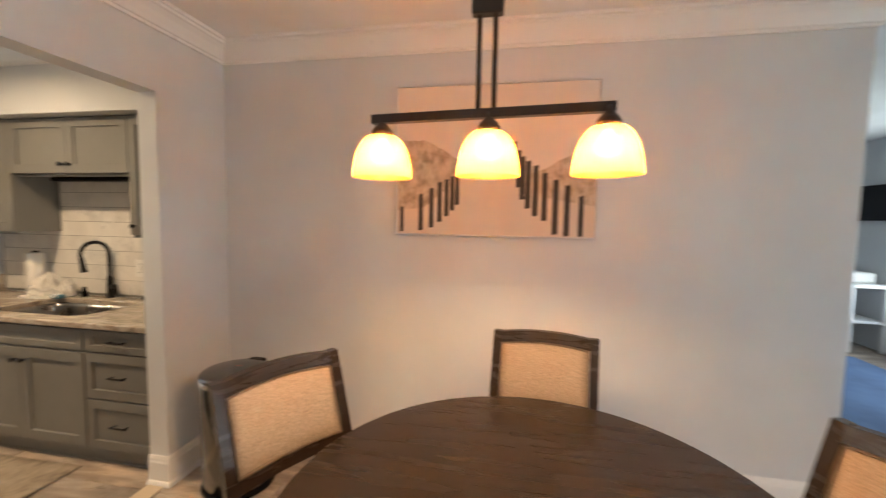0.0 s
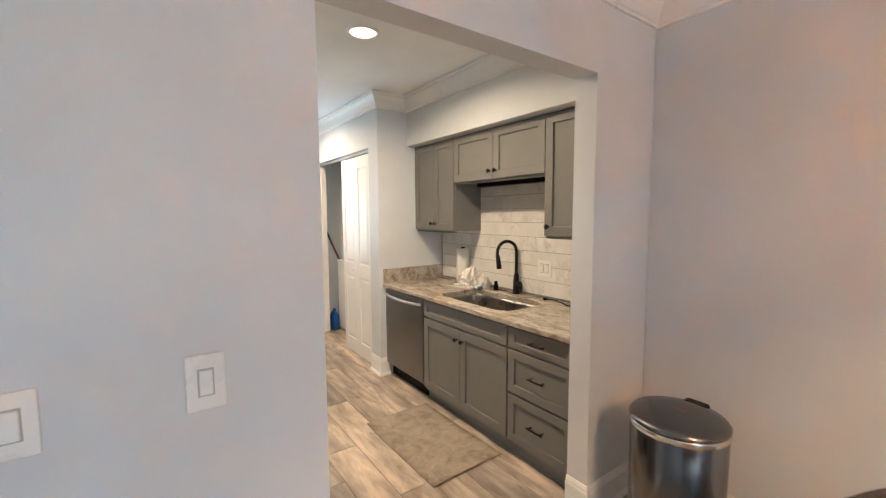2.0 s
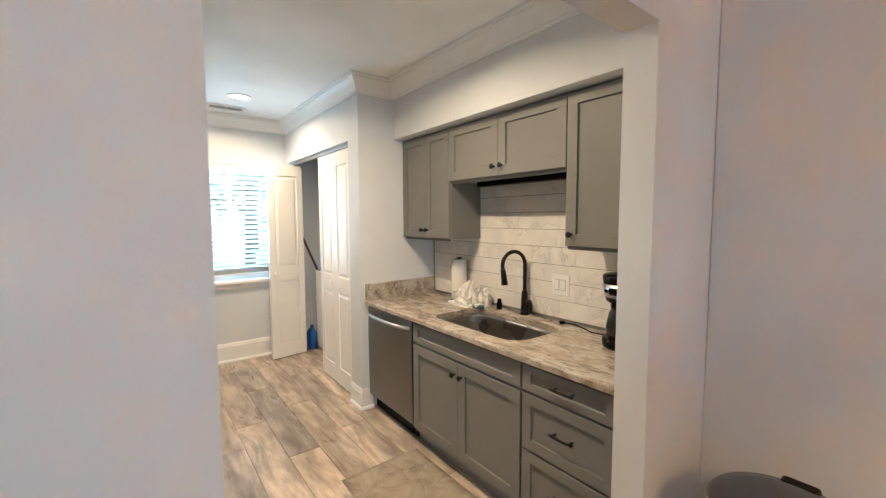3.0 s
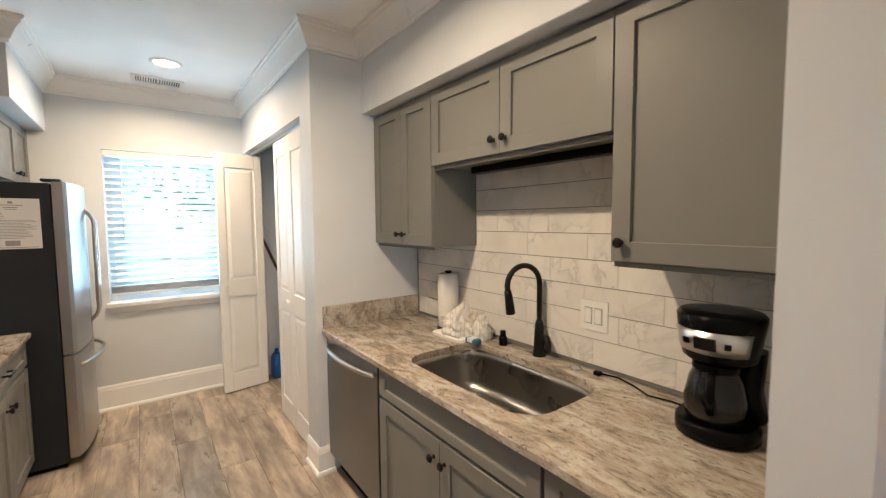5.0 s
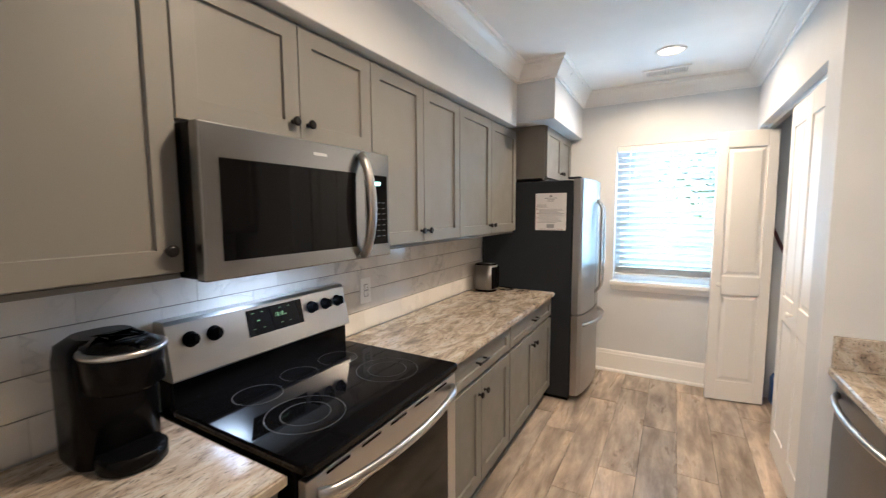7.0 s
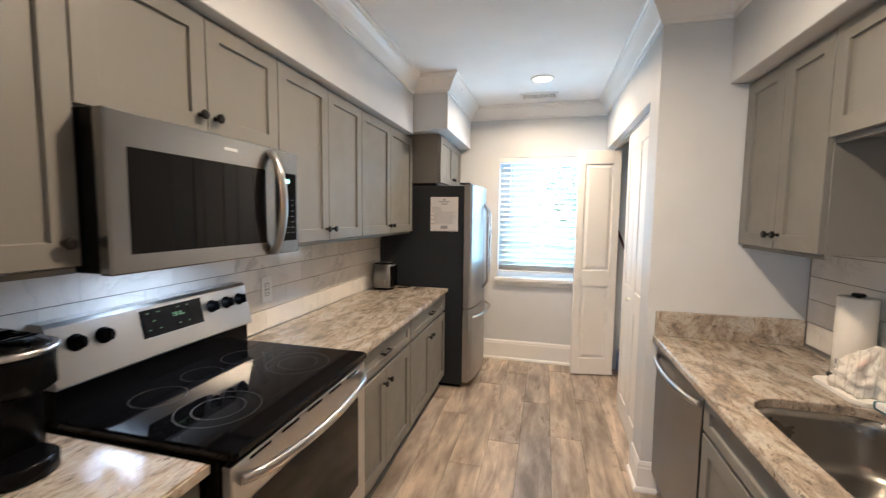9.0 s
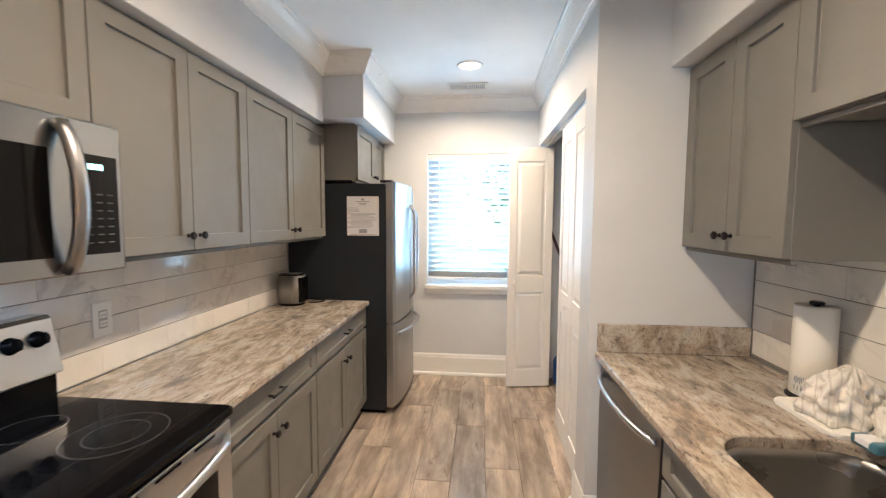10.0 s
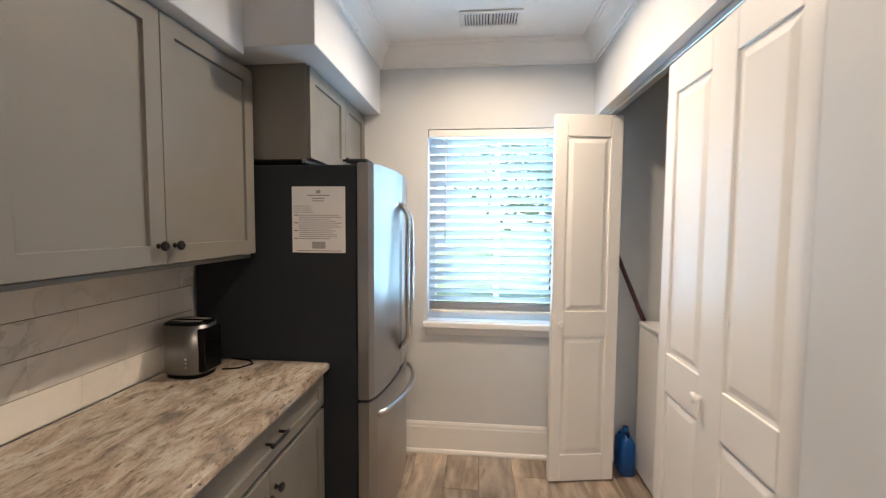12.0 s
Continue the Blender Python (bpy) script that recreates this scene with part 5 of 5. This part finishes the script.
def dining_chair():
    """A chair at the origin that faces +y, its back standing over y = 0."""
    ch = new("dining_chair", None)
    tagged(ch, "dark-stained wooden dining chair with beige woven upholstery", "chair", "chairs round the table")
    for sx in (-1, 1):
        part("leg", tube(bmesh.new(), [(sx * 0.195, 0.02 - 0.03, 0.001), (sx * 0.205, 0.03, 0.25), (sx * 0.208, 0.035, 0.45)], [0.017, 0.020, 0.022], 8), M_WOOD, ch)
        part("leg", tube(bmesh.new(), [(sx * 0.205, 0.455, 0.001), (sx * 0.205, 0.45, 0.41)], [0.017, 0.024], 8), M_WOOD, ch)
    bm = bmesh.new()
    cube(bm, -0.225, 0.225, 0.010, 0.055, 0.395, 0.452, 0.006)
    cube(bm, -0.225, 0.225, 0.435, 0.475, 0.395, 0.452, 0.006)
    cube(bm, -0.225, -0.190, 0.056, 0.434, 0.396, 0.451, 0.004)
    cube(bm, 0.190, 0.225, 0.056, 0.434, 0.396, 0.451, 0.004)
    part("seat_frame", bm, M_WOOD, ch)
    bm = bmesh.new()
    loft(bm, [[(x, y, z) for x, y in round_rect(-0.228 + i, 0.228 - i, 0.045 + i, 0.485 - i, 0.04, 5)] for i, z in ((0.012, 0.4525), (0.0, 0.462), (0.0, 0.486), (0.012, 0.502), (0.05, 0.511), (0.12, 0.515))])
    part("seat", bm, M_FABRIC, ch, "beige woven seat cushion")
    bk = lambda z: 0.035 - 0.150 * ((z - 0.45) / 0.55) ** 1.15 if z > 0.45 else 0.035
    bm = bmesh.new()
    for sx in (-1, 1):
        loft(bm, [[(sx * 0.214 + u, bk(z) + w, z) for u, w in ((-0.018, -0.016), (0.018, -0.016), (0.018, 0.016), (-0.018, 0.016))] for z in (0.451, 0.60, 0.75, 0.90, 0.992)], True, True, False)
    loft(bm, [[(0.196 * (2 * k / 10 - 1), bk(z) - 0.020 * (1 - (2 * k / 10 - 1) ** 2) + w, z + 0.012 * (1 - (2 * k / 10 - 1) ** 2)) for z, w in ((0.944, -0.015), (0.990, -0.015), (0.990, 0.015), (0.944, 0.015))] for k in range(11)], True, True, False)
    loft(bm, [[(0.196 * (2 * k / 10 - 1), bk(z) - 0.020 * (1 - (2 * k / 10 - 1) ** 2) + w, z) for z, w in ((0.662, -0.014), (0.700, -0.014), (0.700, 0.014), (0.662, 0.014))] for k in range(11)], True, True, False)
    part("back_frame", bm, M_WOOD, ch)
    bm, rows = bmesh.new(), []
    for k in range(11):
        u = 2 * k / 10 - 1
        bow = -0.020 * (1 - u * u)
        ring = [(0.194 * u, bk(z) + bow + 0.006 + 0.010 * (1 - u ** 6) * (1 - ((z - 0.822) / 0.121) ** 6), z + 0.012 * (1 - u * u) * (z - 0.701) / 0.242) for z in (0.701, 0.712, 0.745, 0.82, 0.89, 0.930, 0.943)]
        ring += [(0.194 * u, bk(z) + bow - 0.010, z + 0.012 * (1 - u * u) * (z - 0.701) / 0.242) for z in (0.943, 0.82, 0.701)]
        rows.append(ring)
    loft(bm, rows, True, True, True)
    back = part("backrest", bm, M_FABRIC, ch, "beige woven back panel")
    bead = [(2 * k / 12 - 1, 0.705) for k in range(13)] + [(1, z) for z in (0.76, 0.82, 0.88)] + [(1 - 2 * k / 12, 0.938) for k in range(13)] + [(-1, z) for z in (0.88, 0.82, 0.76, 0.705)]
    part("piping", tube(bmesh.new(), [(0.189 * u, bk(z) - 0.020 * (1 - u * u) + 0.012, z + 0.012 * (1 - u * u) * (z - 0.701) / 0.242) for u, z in bead], 0.0035, 6), M_PIPING, back, "dark corded edge")
    return ch


def chair_pose(x, y, turn):
    """Where a chair stands whose top rail's middle lies over (x, y)."""
    return pose(x, y, 0, 0, 0, turn) @ pose(0, 0.115, 0)


ch = dining_chair()
ch.matrix_basis = chair_pose(-0.555, 1.315, -118)
copy_thing(ch, chair_pose(0.390, 1.930, 173))
copy_thing(ch, chair_pose(1.190, 1.075, 108))

# pendant
pl = thing("pendant_light", (0.147, 1.255, 1.63), "three-light linear pendant, bronze bar, lit amber glass shades", "pendant light")
a0, a1 = Vector((-0.205, 1.288, 1.815)), Vector((0.500, 1.222, 1.815))
bm = bmesh.new()
e = (a1 - a0).normalized()
q = Vector((-e.y, e.x, 0))
loft(bm, [[p + q * u + Vector((0, 0, w)) for u, w in ((-0.013, -0.013), (0.013, -0.013), (0.013, 0.013), (-0.013, 0.013))] for p in (a0, a1)], True, True, False)
M_BRONZE = paint("dark_bronze", (0.028, 0.020, 0.015), 0.38, 0.1, 0.2)
part("bar", bm, M_BRONZE, pl)
cen = (a0 + a1) / 2
for s in (-0.020, 0.026):
    part("stem", rod(bmesh.new(), cen + e * s + Vector((0, 0, 0.013)), cen + e * s + Vector((0, 0, 0.275)), 0.0075, 10), M_BRONZE, pl)
part("coupling", box(cen.x - 0.042, cen.x + 0.048, cen.y - 0.018, cen.y + 0.018, 2.090, 2.150, 0.004), M_BRONZE, pl)
part("drop_rod", rod(bmesh.new(), (cen.x, cen.y, 2.151), (cen.x, cen.y, 2.565), 0.009, 10), M_BRONZE, pl)
part("canopy", lathe(bmesh.new(), ((0.065, 0.024), (0.063, 0.010), (0.045, 0.002), (0.012, 0)), cen.x, cen.y, 2.565, 28), M_BRONZE, pl)
for px, py in PENDANT:
    part("socket", lathe(bmesh.new(), ((0.012, 0.046), (0.013, 0.030), (0.026, 0.016), (0.034, 0.004), (0.034, -0.006), (0.010, -0.006)), px, py, 1.772, 22), M_BRONZE, pl)
    out = ((0.030, 0.130), (0.046, 0.126), (0.062, 0.112), (0.075, 0.090), (0.084, 0.062), (0.090, 0.030), (0.0925, 0.0))
    prof = list(out) + [(r - 0.004, z) for r, z in reversed(out)]
    sh = part("shade", lathe(bmesh.new(), prof, px, py, 1.635, 40, False), M_AMBER, pl, "glowing amber glass shade")
    part("bulb", lathe(bmesh.new(), ((0.010, 0.062), (0.014, 0.050), (0.024, 0.034), (0.027, 0.020), (0.024, 0.006), (0.010, -0.002)), px, py, 1.690, 18), M_BULB, pl)

# framed beach picture
pic = thing("framed_picture", (0.106, YD, 1.41), "white framed beach path picture in sepia tones", "picture")
PX0, PX1, PZ0, PZ1, PF = -0.462, 0.672, 1.412, 2.270, YD - 0.030
part("canvas", box(PX0 + 0.006, PX1 - 0.006, PF + 0.002, YD - 0.001, PZ0 + 0.006, PZ1 - 0.006, 0), M_CANVAS, pic)
M_FRAME = steel("silver_frame", 0.70, 0.38, 0)
for x0, x1, z0, z1 in ((PX0, PX1, PZ0, PZ0 + 0.010), (PX0, PX1, PZ1 - 0.010, PZ1), (PX0, PX0 + 0.010, PZ0 + 0.0105, PZ1 - 0.0105), (PX1 - 0.010, PX1, PZ0 + 0.0105, PZ1 - 0.0105)):
    part("frame_side", box(x0, x1, PF - 0.006, YD - 0.0015, z0, z1, 0.0015), M_FRAME, pic)


def flat_shape(name, pts, d, mat):
    w, h = PX1 - PX0 - 0.024, PZ1 - PZ0 - 0.024
    bm = bmesh.new()
    loft(bm, [[(PX0 + 0.012 + u * w, y, PZ0 + 0.012 + v * h) for u, v in pts] for y in (PF + 0.0015, PF + 0.0015 - d)], True, True, False)
    part(name, bm, mat, pic)


rnd = random.Random(11)
flat_shape("painted_sand", [(0, 0), (1, 0), (1, 0.30), (0.80, 0.36), (0.66, 0.50), (0.58, 0.56), (0.42, 0.55), (0.33, 0.47), (0.18, 0.34), (0, 0.22)], 0.0006, M_SAND)
left = [(0, 0.60), (0, 0.16), (0.14, 0.18), (0.27, 0.32), (0.38, 0.45)] + [(0.37 - 0.026 * k, 0.45 + 0.20 * math.sin(math.pi * 0.58 * k / 13) + rnd.uniform(-0.010, 0.010)) for k in range(14)]
flat_shape("painted_dune", left, 0.0010, M_DUNE)
right = [(1.0, 0.20), (1.0, 0.52)] + [(0.97 - 0.03 * k, 0.535 - 0.004 * k * k * 0.4 + rnd.uniform(-0.012, 0.012)) for k in range(11)] + [(0.66, 0.40), (0.75, 0.26)]
flat_shape("painted_dune", right, 0.0010, M_DUNE)
for u, v0, v1 in ((0.022, 0.01, 0.19), (0.125, 0.02, 0.28), (0.182, 0.04, 0.32), (0.226, 0.08, 0.36), (0.262, 0.12, 0.38), (0.292, 0.16, 0.40), (0.318, 0.20, 0.41), (0.935, 0.0, 0.27), (0.868, 0.0, 0.34), (0.812, 0.01, 0.375), (0.758, 0.10, 0.42), (0.713, 0.13, 0.47), (0.676, 0.18, 0.50), (0.648, 0.24, 0.53), (0.628, 0.32, 0.57), (0.605, 0.42, 0.63)):
    w = 0.007 + 0.022 * (v1 - v0)
    flat_shape("painted_post", [(u - w, v0), (u + w, v0 + 0.004), (u + w * 0.9, v1), (u - w * 0.9, v1 - 0.006)], 0.0014, M_POST)

# pedal bin
BX, BY = -1.262, 2.010
tc = thing("pedal_bin", (BX, BY, 0), "round brushed steel pedal bin with a domed lid", "trash can")
part("body", lathe(bmesh.new(), ((0.180, 0.030), (0.182, 0.034), (0.187, 0.600), (0.182, 0.606)), BX, BY, 0, 56), M_BIN, tc)
part("foot_ring", lathe(bmesh.new(), ((0.178, 0.001), (0.190, 0.004), (0.190, 0.026), (0.180, 0.0295)), BX, BY, 0, 48), M_BLACK, tc)
part("lid_band", lathe(bmesh.new(), ((0.186, 0.6065), (0.193, 0.608), (0.193, 0.628), (0.188, 0.632)), BX, BY, 0, 56), M_CHROME, tc)
part("lid", lathe(bmesh.new(), ((0.191, 0.6325), (0.192, 0.640), (0.180, 0.652), (0.144, 0.660), (0.084, 0.665), (0.024, 0.667)), BX, BY, 0, 56), M_BIN, tc, "domed steel lid with faint red smudges")
part("hinge", box(BX - 0.050, BX + 0.050, BY + 0.138, BY + 0.200, 0.632, 0.660, 0.012, 2), M_BLACK, tc)
part("pedal", box(BX - 0.05, BX + 0.05, BY - 0.235, BY - 0.180, 0.010, 0.022, 0.004), M_BLACK, tc)
part("smudge", lathe(bmesh.new(), ((0.016, 0.6663), (0.014, 0.6672)), BX - 0.005, BY + 0.02, 0, 14, True, 1.5, 0.5), M_RED, tc)

# ---- living room beyond the dining wall ----
tv = thing("television", (4.59, 5.95, 1.55), "black flat television on the living room wall", "television")
part("screen", box(4.545, 4.598, 5.62, 6.36, 1.58, 2.02, 0.006), M_GLASSTOP, tv)
con = thing("console_table", (4.40, 5.95, 0), "white console table under the television", "console table")
part("top", box(4.15, 4.59, 5.60, 6.38, 0.78, 0.82, 0.004), M_TRIM, con)
part("shelf", box(4.17, 4.58, 5.63, 6.35, 0.35, 0.38, 0.004), M_TRIM, con)
for x in (4.16, 4.53):
    for y in (5.61, 6.32):
        part("leg", box(x, x + 0.05, y, y + 0.05, 0.001, 0.7795, 0.003), M_TRIM, con)
fold = thing("folded_blanket", (4.37, 5.98, 0.821), "pale folded blanket on the console", "blanket")
part("layers", box(4.22, 4.52, 5.75, 6.2, 0.821, 0.95, 0.03, 3), M_TOWEL, fold)
tagged(part("area_rug", box(2.4, 4.1, 3.2, 5.4, 0.001, 0.010, 0.004), M_RUG), "blue woven rug on the living room floor", "rug")

# glass door, unseen and added as a way in for daylight, and far window
gd = tagged(new("door_1"), "white framed sliding glass door, unseen, added to let daylight in", "door", kind="structure")
for y0, y1 in ((GY0, (GY0 + GY1) / 2), ((GY0 + GY1) / 2, GY1)):
    bm = bmesh.new()
    for a, c, z0, z1 in ((y0, y0 + 0.07, 0.0, 2.1), (y1 - 0.07, y1, 0.0, 2.1), (y0 + 0.0705, y1 - 0.0705, 0.0, 0.10), (y0 + 0.0705, y1 - 0.0705, 2.02, 2.1)):
        cube(bm, XE + 0.05, XE + 0.10, a, c, z0, z1, 0.003)
    part("sash", bm, M_TRIM, gd)
    pane = part("pane", box(XE + 0.072, XE + 0.078, y0 + 0.071, y1 - 0.071, 0.101, 2.019, 0), M_GLASS, gd)
    pane.visible_shadow = False
lw = tagged(new("window_2"), "white framed living room window", "window", kind="structure")
bm = bmesh.new()
for a, c, z0, z1 in ((3.4, 3.46, 0.5, 2.1), (5.54, 5.6, 0.5, 2.1), (4.47, 4.53, 0.5, 2.1), (3.4605, 5.5395, 0.5, 0.56), (3.4605, 5.5395, 2.04, 2.1)):
    cube(bm, XE + 0.05, XE + 0.10, a, c, z0, z1, 0.003)
part("window_frame", bm, M_TRIM, lw)
pane = part("pane", box(XE + 0.072, XE + 0.078, 3.461, 5.539, 0.561, 2.039, 0), M_GLASS, lw)
pane.visible_shadow = False

# ---- outdoors ----
structure("ground", box(-150, 150, -150, 150, -0.62, -0.30, 0), M_GRASS, "mown lawn around the house", "lawn")


def tree(x, y, h, r, seed, label):
    rnd = random.Random(seed)
    th = thing("tree", (x, y, -0.3), label, "tree")
    bm = bmesh.new()
    tube(bm, [(x, y, -0.32), (x + 0.05, y, h * 0.3), (x - 0.06, y + 0.08, h * 0.6), (x, y + 0.1, h * 0.85)], [0.16, 0.12, 0.08, 0.03], 10)
    tips = []
    for k in range(12):
        a, z0 = rnd.uniform(0, 6.28), h * rnd.uniform(0.28, 0.7)
        p = Vector((x, y, z0))
        t = p + Vector((math.cos(a) * r * 0.8, math.sin(a) * r * 0.8, r * rnd.uniform(0.1, 0.6)))
        tube(bm, [p, (p + t) / 2 + Vector((0, 0, 0.12)), t], [0.05, 0.03, 0.012], 6)
        tips += [p.lerp(t, f) for f in (0.5, 0.75, 1.0)]
    part("trunk", bm, M_BARK, th)
    verts, faces = [], []
    for k in range(2600):
        c = rnd.choice(tips) + Vector((rnd.gauss(0, 0.36), rnd.gauss(0, 0.36), rnd.gauss(0, 0.30))) * r * 0.45
        u = Vector((rnd.gauss(0, 1), rnd.gauss(0, 1), rnd.gauss(0, 0.6))).normalized() * 0.085
        w = u.orthogonal().normalized() * 0.045
        i = len(verts)
        verts += [c - u, c + w, c + u, c - w]
        faces.append((i, i + 1, i + 2, i + 3))
    me = bpy.data.meshes.new("crown")
    me.from_pydata([tuple(v) for v in verts], [], faces)
    me.materials.append(M_LEAF)
    ob = new("crown", me)
    ob.parent, ob.matrix_parent_inverse = th, INV[th.name]
    return th


tree(-13.5, 3.1, 6.0, 2.2, 1, "leafy broad tree on the lawn")
tree(-24.0, -3.6, 7.0, 2.6, 2, "tall leafy tree at the far edge of the lawn")
tree(-26.0, 6.0, 7.5, 2.8, 3, "tall leafy tree beyond the lawn")
tree(15.0, -1.5, 6.5, 2.5, 4, "leafy tree behind the house")

# ---- tiles ----
def brick_mesh(name, w, h, t, ch, mat):
    """A flat piece from 0 to w and 0 to h, its face at -t, with chamfered edges."""
    me = bpy.data.meshes.new(name)
    v = [(0, 0, 0), (w, 0, 0), (w, 0, h), (0, 0, h), (0, -t + ch, 0), (w, -t + ch, 0), (w, -t + ch, h), (0, -t + ch, h), (ch, -t, ch), (w - ch, -t, ch), (w - ch, -t, h - ch), (ch, -t, h - ch)]
    f = [(0, 1, 5, 4), (1, 2, 6, 5), (2, 3, 7, 6), (3, 0, 4, 7), (4, 5, 9, 8), (5, 6, 10, 9), (6, 7, 11, 10), (7, 4, 8, 11), (8, 9, 10, 11)]
    me.from_pydata(v, [], f)
    me.materials.append(mat)
    return me


CACHE = {}


def tile_field(side, parent, x0, x1, rows, z_first, low, top_of, starts):
    """Courses of 0.33 x 0.11 m tiles; top_of(a, c) gives the height at which a tile stops."""
    L, H, G = 0.328, 0.110, 0.003
    for k in range(rows):
        z0, z1 = z_first + H * k, z_first + H * (k + 1) - G
        z0 = max(z0, low)
        x = x0 - L + starts[k % len(starts)] * L
        while x < x1:
            a, c = max(x, x0), min(x + L - 0.0007, x1)
            x += L
            if c - a < 0.012:
                continue
            top = top_of(a, c)
            if z0 > top - 0.012:
                continue
            zt = min(z1, top)
            key = (round(c - a, 3), round(zt - z0, 3))
            if key not in CACHE:
                CACHE[key] = brick_mesh("tile", key[0], key[1], 0.0055, 0.0006, M_TILE)
            ob = new("tile", CACHE[key])
            ob.parent = parent
            if side == "R":
                ob.location = (a, YR - 0.006, z0)
            else:
                ob.location, ob.rotation_euler = (c, YL + 0.006, z0), (0, 0, math.pi)


bs = structure("backsplash_sink_side", box(XS + 0.001, XK - 0.001, YR - 0.0055, YR - 0.0005, ZC + 0.0005, 1.772, 0), M_GROUT, "white marble-look tile backsplash behind the sink", "backsplash")
tile_field("R", bs, XS + 0.022, XK - 0.002, 9, 0.895, 0.878, lambda a, c: 1.769 if c > -3.225 and a < -2.25 else 1.364, (0.02, 0.36, 0.88, 0.34, 0.92, 0.30, 0.62, 0.12))
bs = structure("backsplash_range_side", box(-4.846, XK - 0.001, YL + 0.0005, YL + 0.0055, ZC + 0.0005, 1.351, 0), M_GROUT, "white marble-look tile backsplash behind the range", "backsplash")
tile_field("L", bs, -4.845, XK - 0.002, 5, 0.877, 0.878, lambda a, c: 1.350, (0.60, 0.07, 0.60, 0.25, 0.80))

# ---- floor planks ----
PLANK = {}


def plank(length, width):
    key = (round(length, 3), round(width, 3))
    if key not in PLANK:
        w, d, ch = key[0], key[1], 0.0026
        me = bpy.data.meshes.new("plank")
        v = [(0, 0, -0.0035), (w, 0, -0.0035), (w, d, -0.0035), (0, d, -0.0035), (0, 0, -ch), (w, 0, -ch), (w, d, -ch), (0, d, -ch), (ch, ch, 0), (w - ch, ch, 0), (w - ch, d - ch, 0), (ch, d - ch, 0)]
        f = [(0, 1, 5, 4), (1, 2, 6, 5), (2, 3, 7, 6), (3, 0, 4, 7), (4, 5, 9, 8), (5, 6, 10, 9), (6, 7, 11, 10), (7, 4, 8, 11), (8, 9, 10, 11)]
        me.from_pydata(v, [], f)
        me.materials.append(M_PLANK)
        PLANK[key] = me
    return PLANK[key]


def plank_field(x0, x1, y0, y1, joined=None):
    W, L, rnd = 0.2015, 1.22, random.Random(21)
    n0 = math.floor((y0 - 0.63) / W)
    y = 0.63 + n0 * W
    k = 0
    while y < y1:
        a, c = max(y, y0), min(y + W - 0.0018, y1)
        x = x0 - L + ((0.18, 0.66, 0.40, 0.88, 0.05, 0.55, 0.30, 0.78)[k % 8]) * L
        k += 1
        y += W
        while x < x1:
            p, q = max(x, x0), min(x + L - 0.0018, x1)
            x += L
            if q - p < 0.02 or c - a < 0.01:
                continue
            if joined is None:
                ob = new("plank", plank(q - p, c - a))
                ob.parent, ob.location = floor, (p, a, 0)
            else:
                joined.append((p, q, a, c))


plank_field(XW, XO - 0.060, YL, 2.80)
plank_field(XO - 0.059, 1.9, -0.6, YD)
rest = []
plank_field(XO, XE, YB, -0.602, rest)
plank_field(1.902, XE, -0.6, YN, rest)
plank_field(XO, 1.9, YD + 0.12, YN, rest)
verts, faces = [], []
for p, q, a, c in rest:
    i, ch_ = len(verts), 0.0026
    verts += [(p, a, -0.0035), (q, a, -0.0035), (q, c, -0.0035), (p, c, -0.0035), (p + ch_, a + ch_, 0), (q - ch_, a + ch_, 0), (q - ch_, c - ch_, 0), (p + ch_, c - ch_, 0)]
    faces += [(i, i + 1, i + 5, i + 4), (i + 1, i + 2, i + 6, i + 5), (i + 2, i + 3, i + 7, i + 6), (i + 3, i, i + 4, i + 7), (i + 4, i + 5, i + 6, i + 7)]
me = bpy.data.meshes.new("planks_beyond")
me.from_pydata(verts, [], faces)
me.materials.append(M_PLANK)
ob = new("planks_beyond", me)
ob.parent = floor
tagged(ob, kind="stuff")
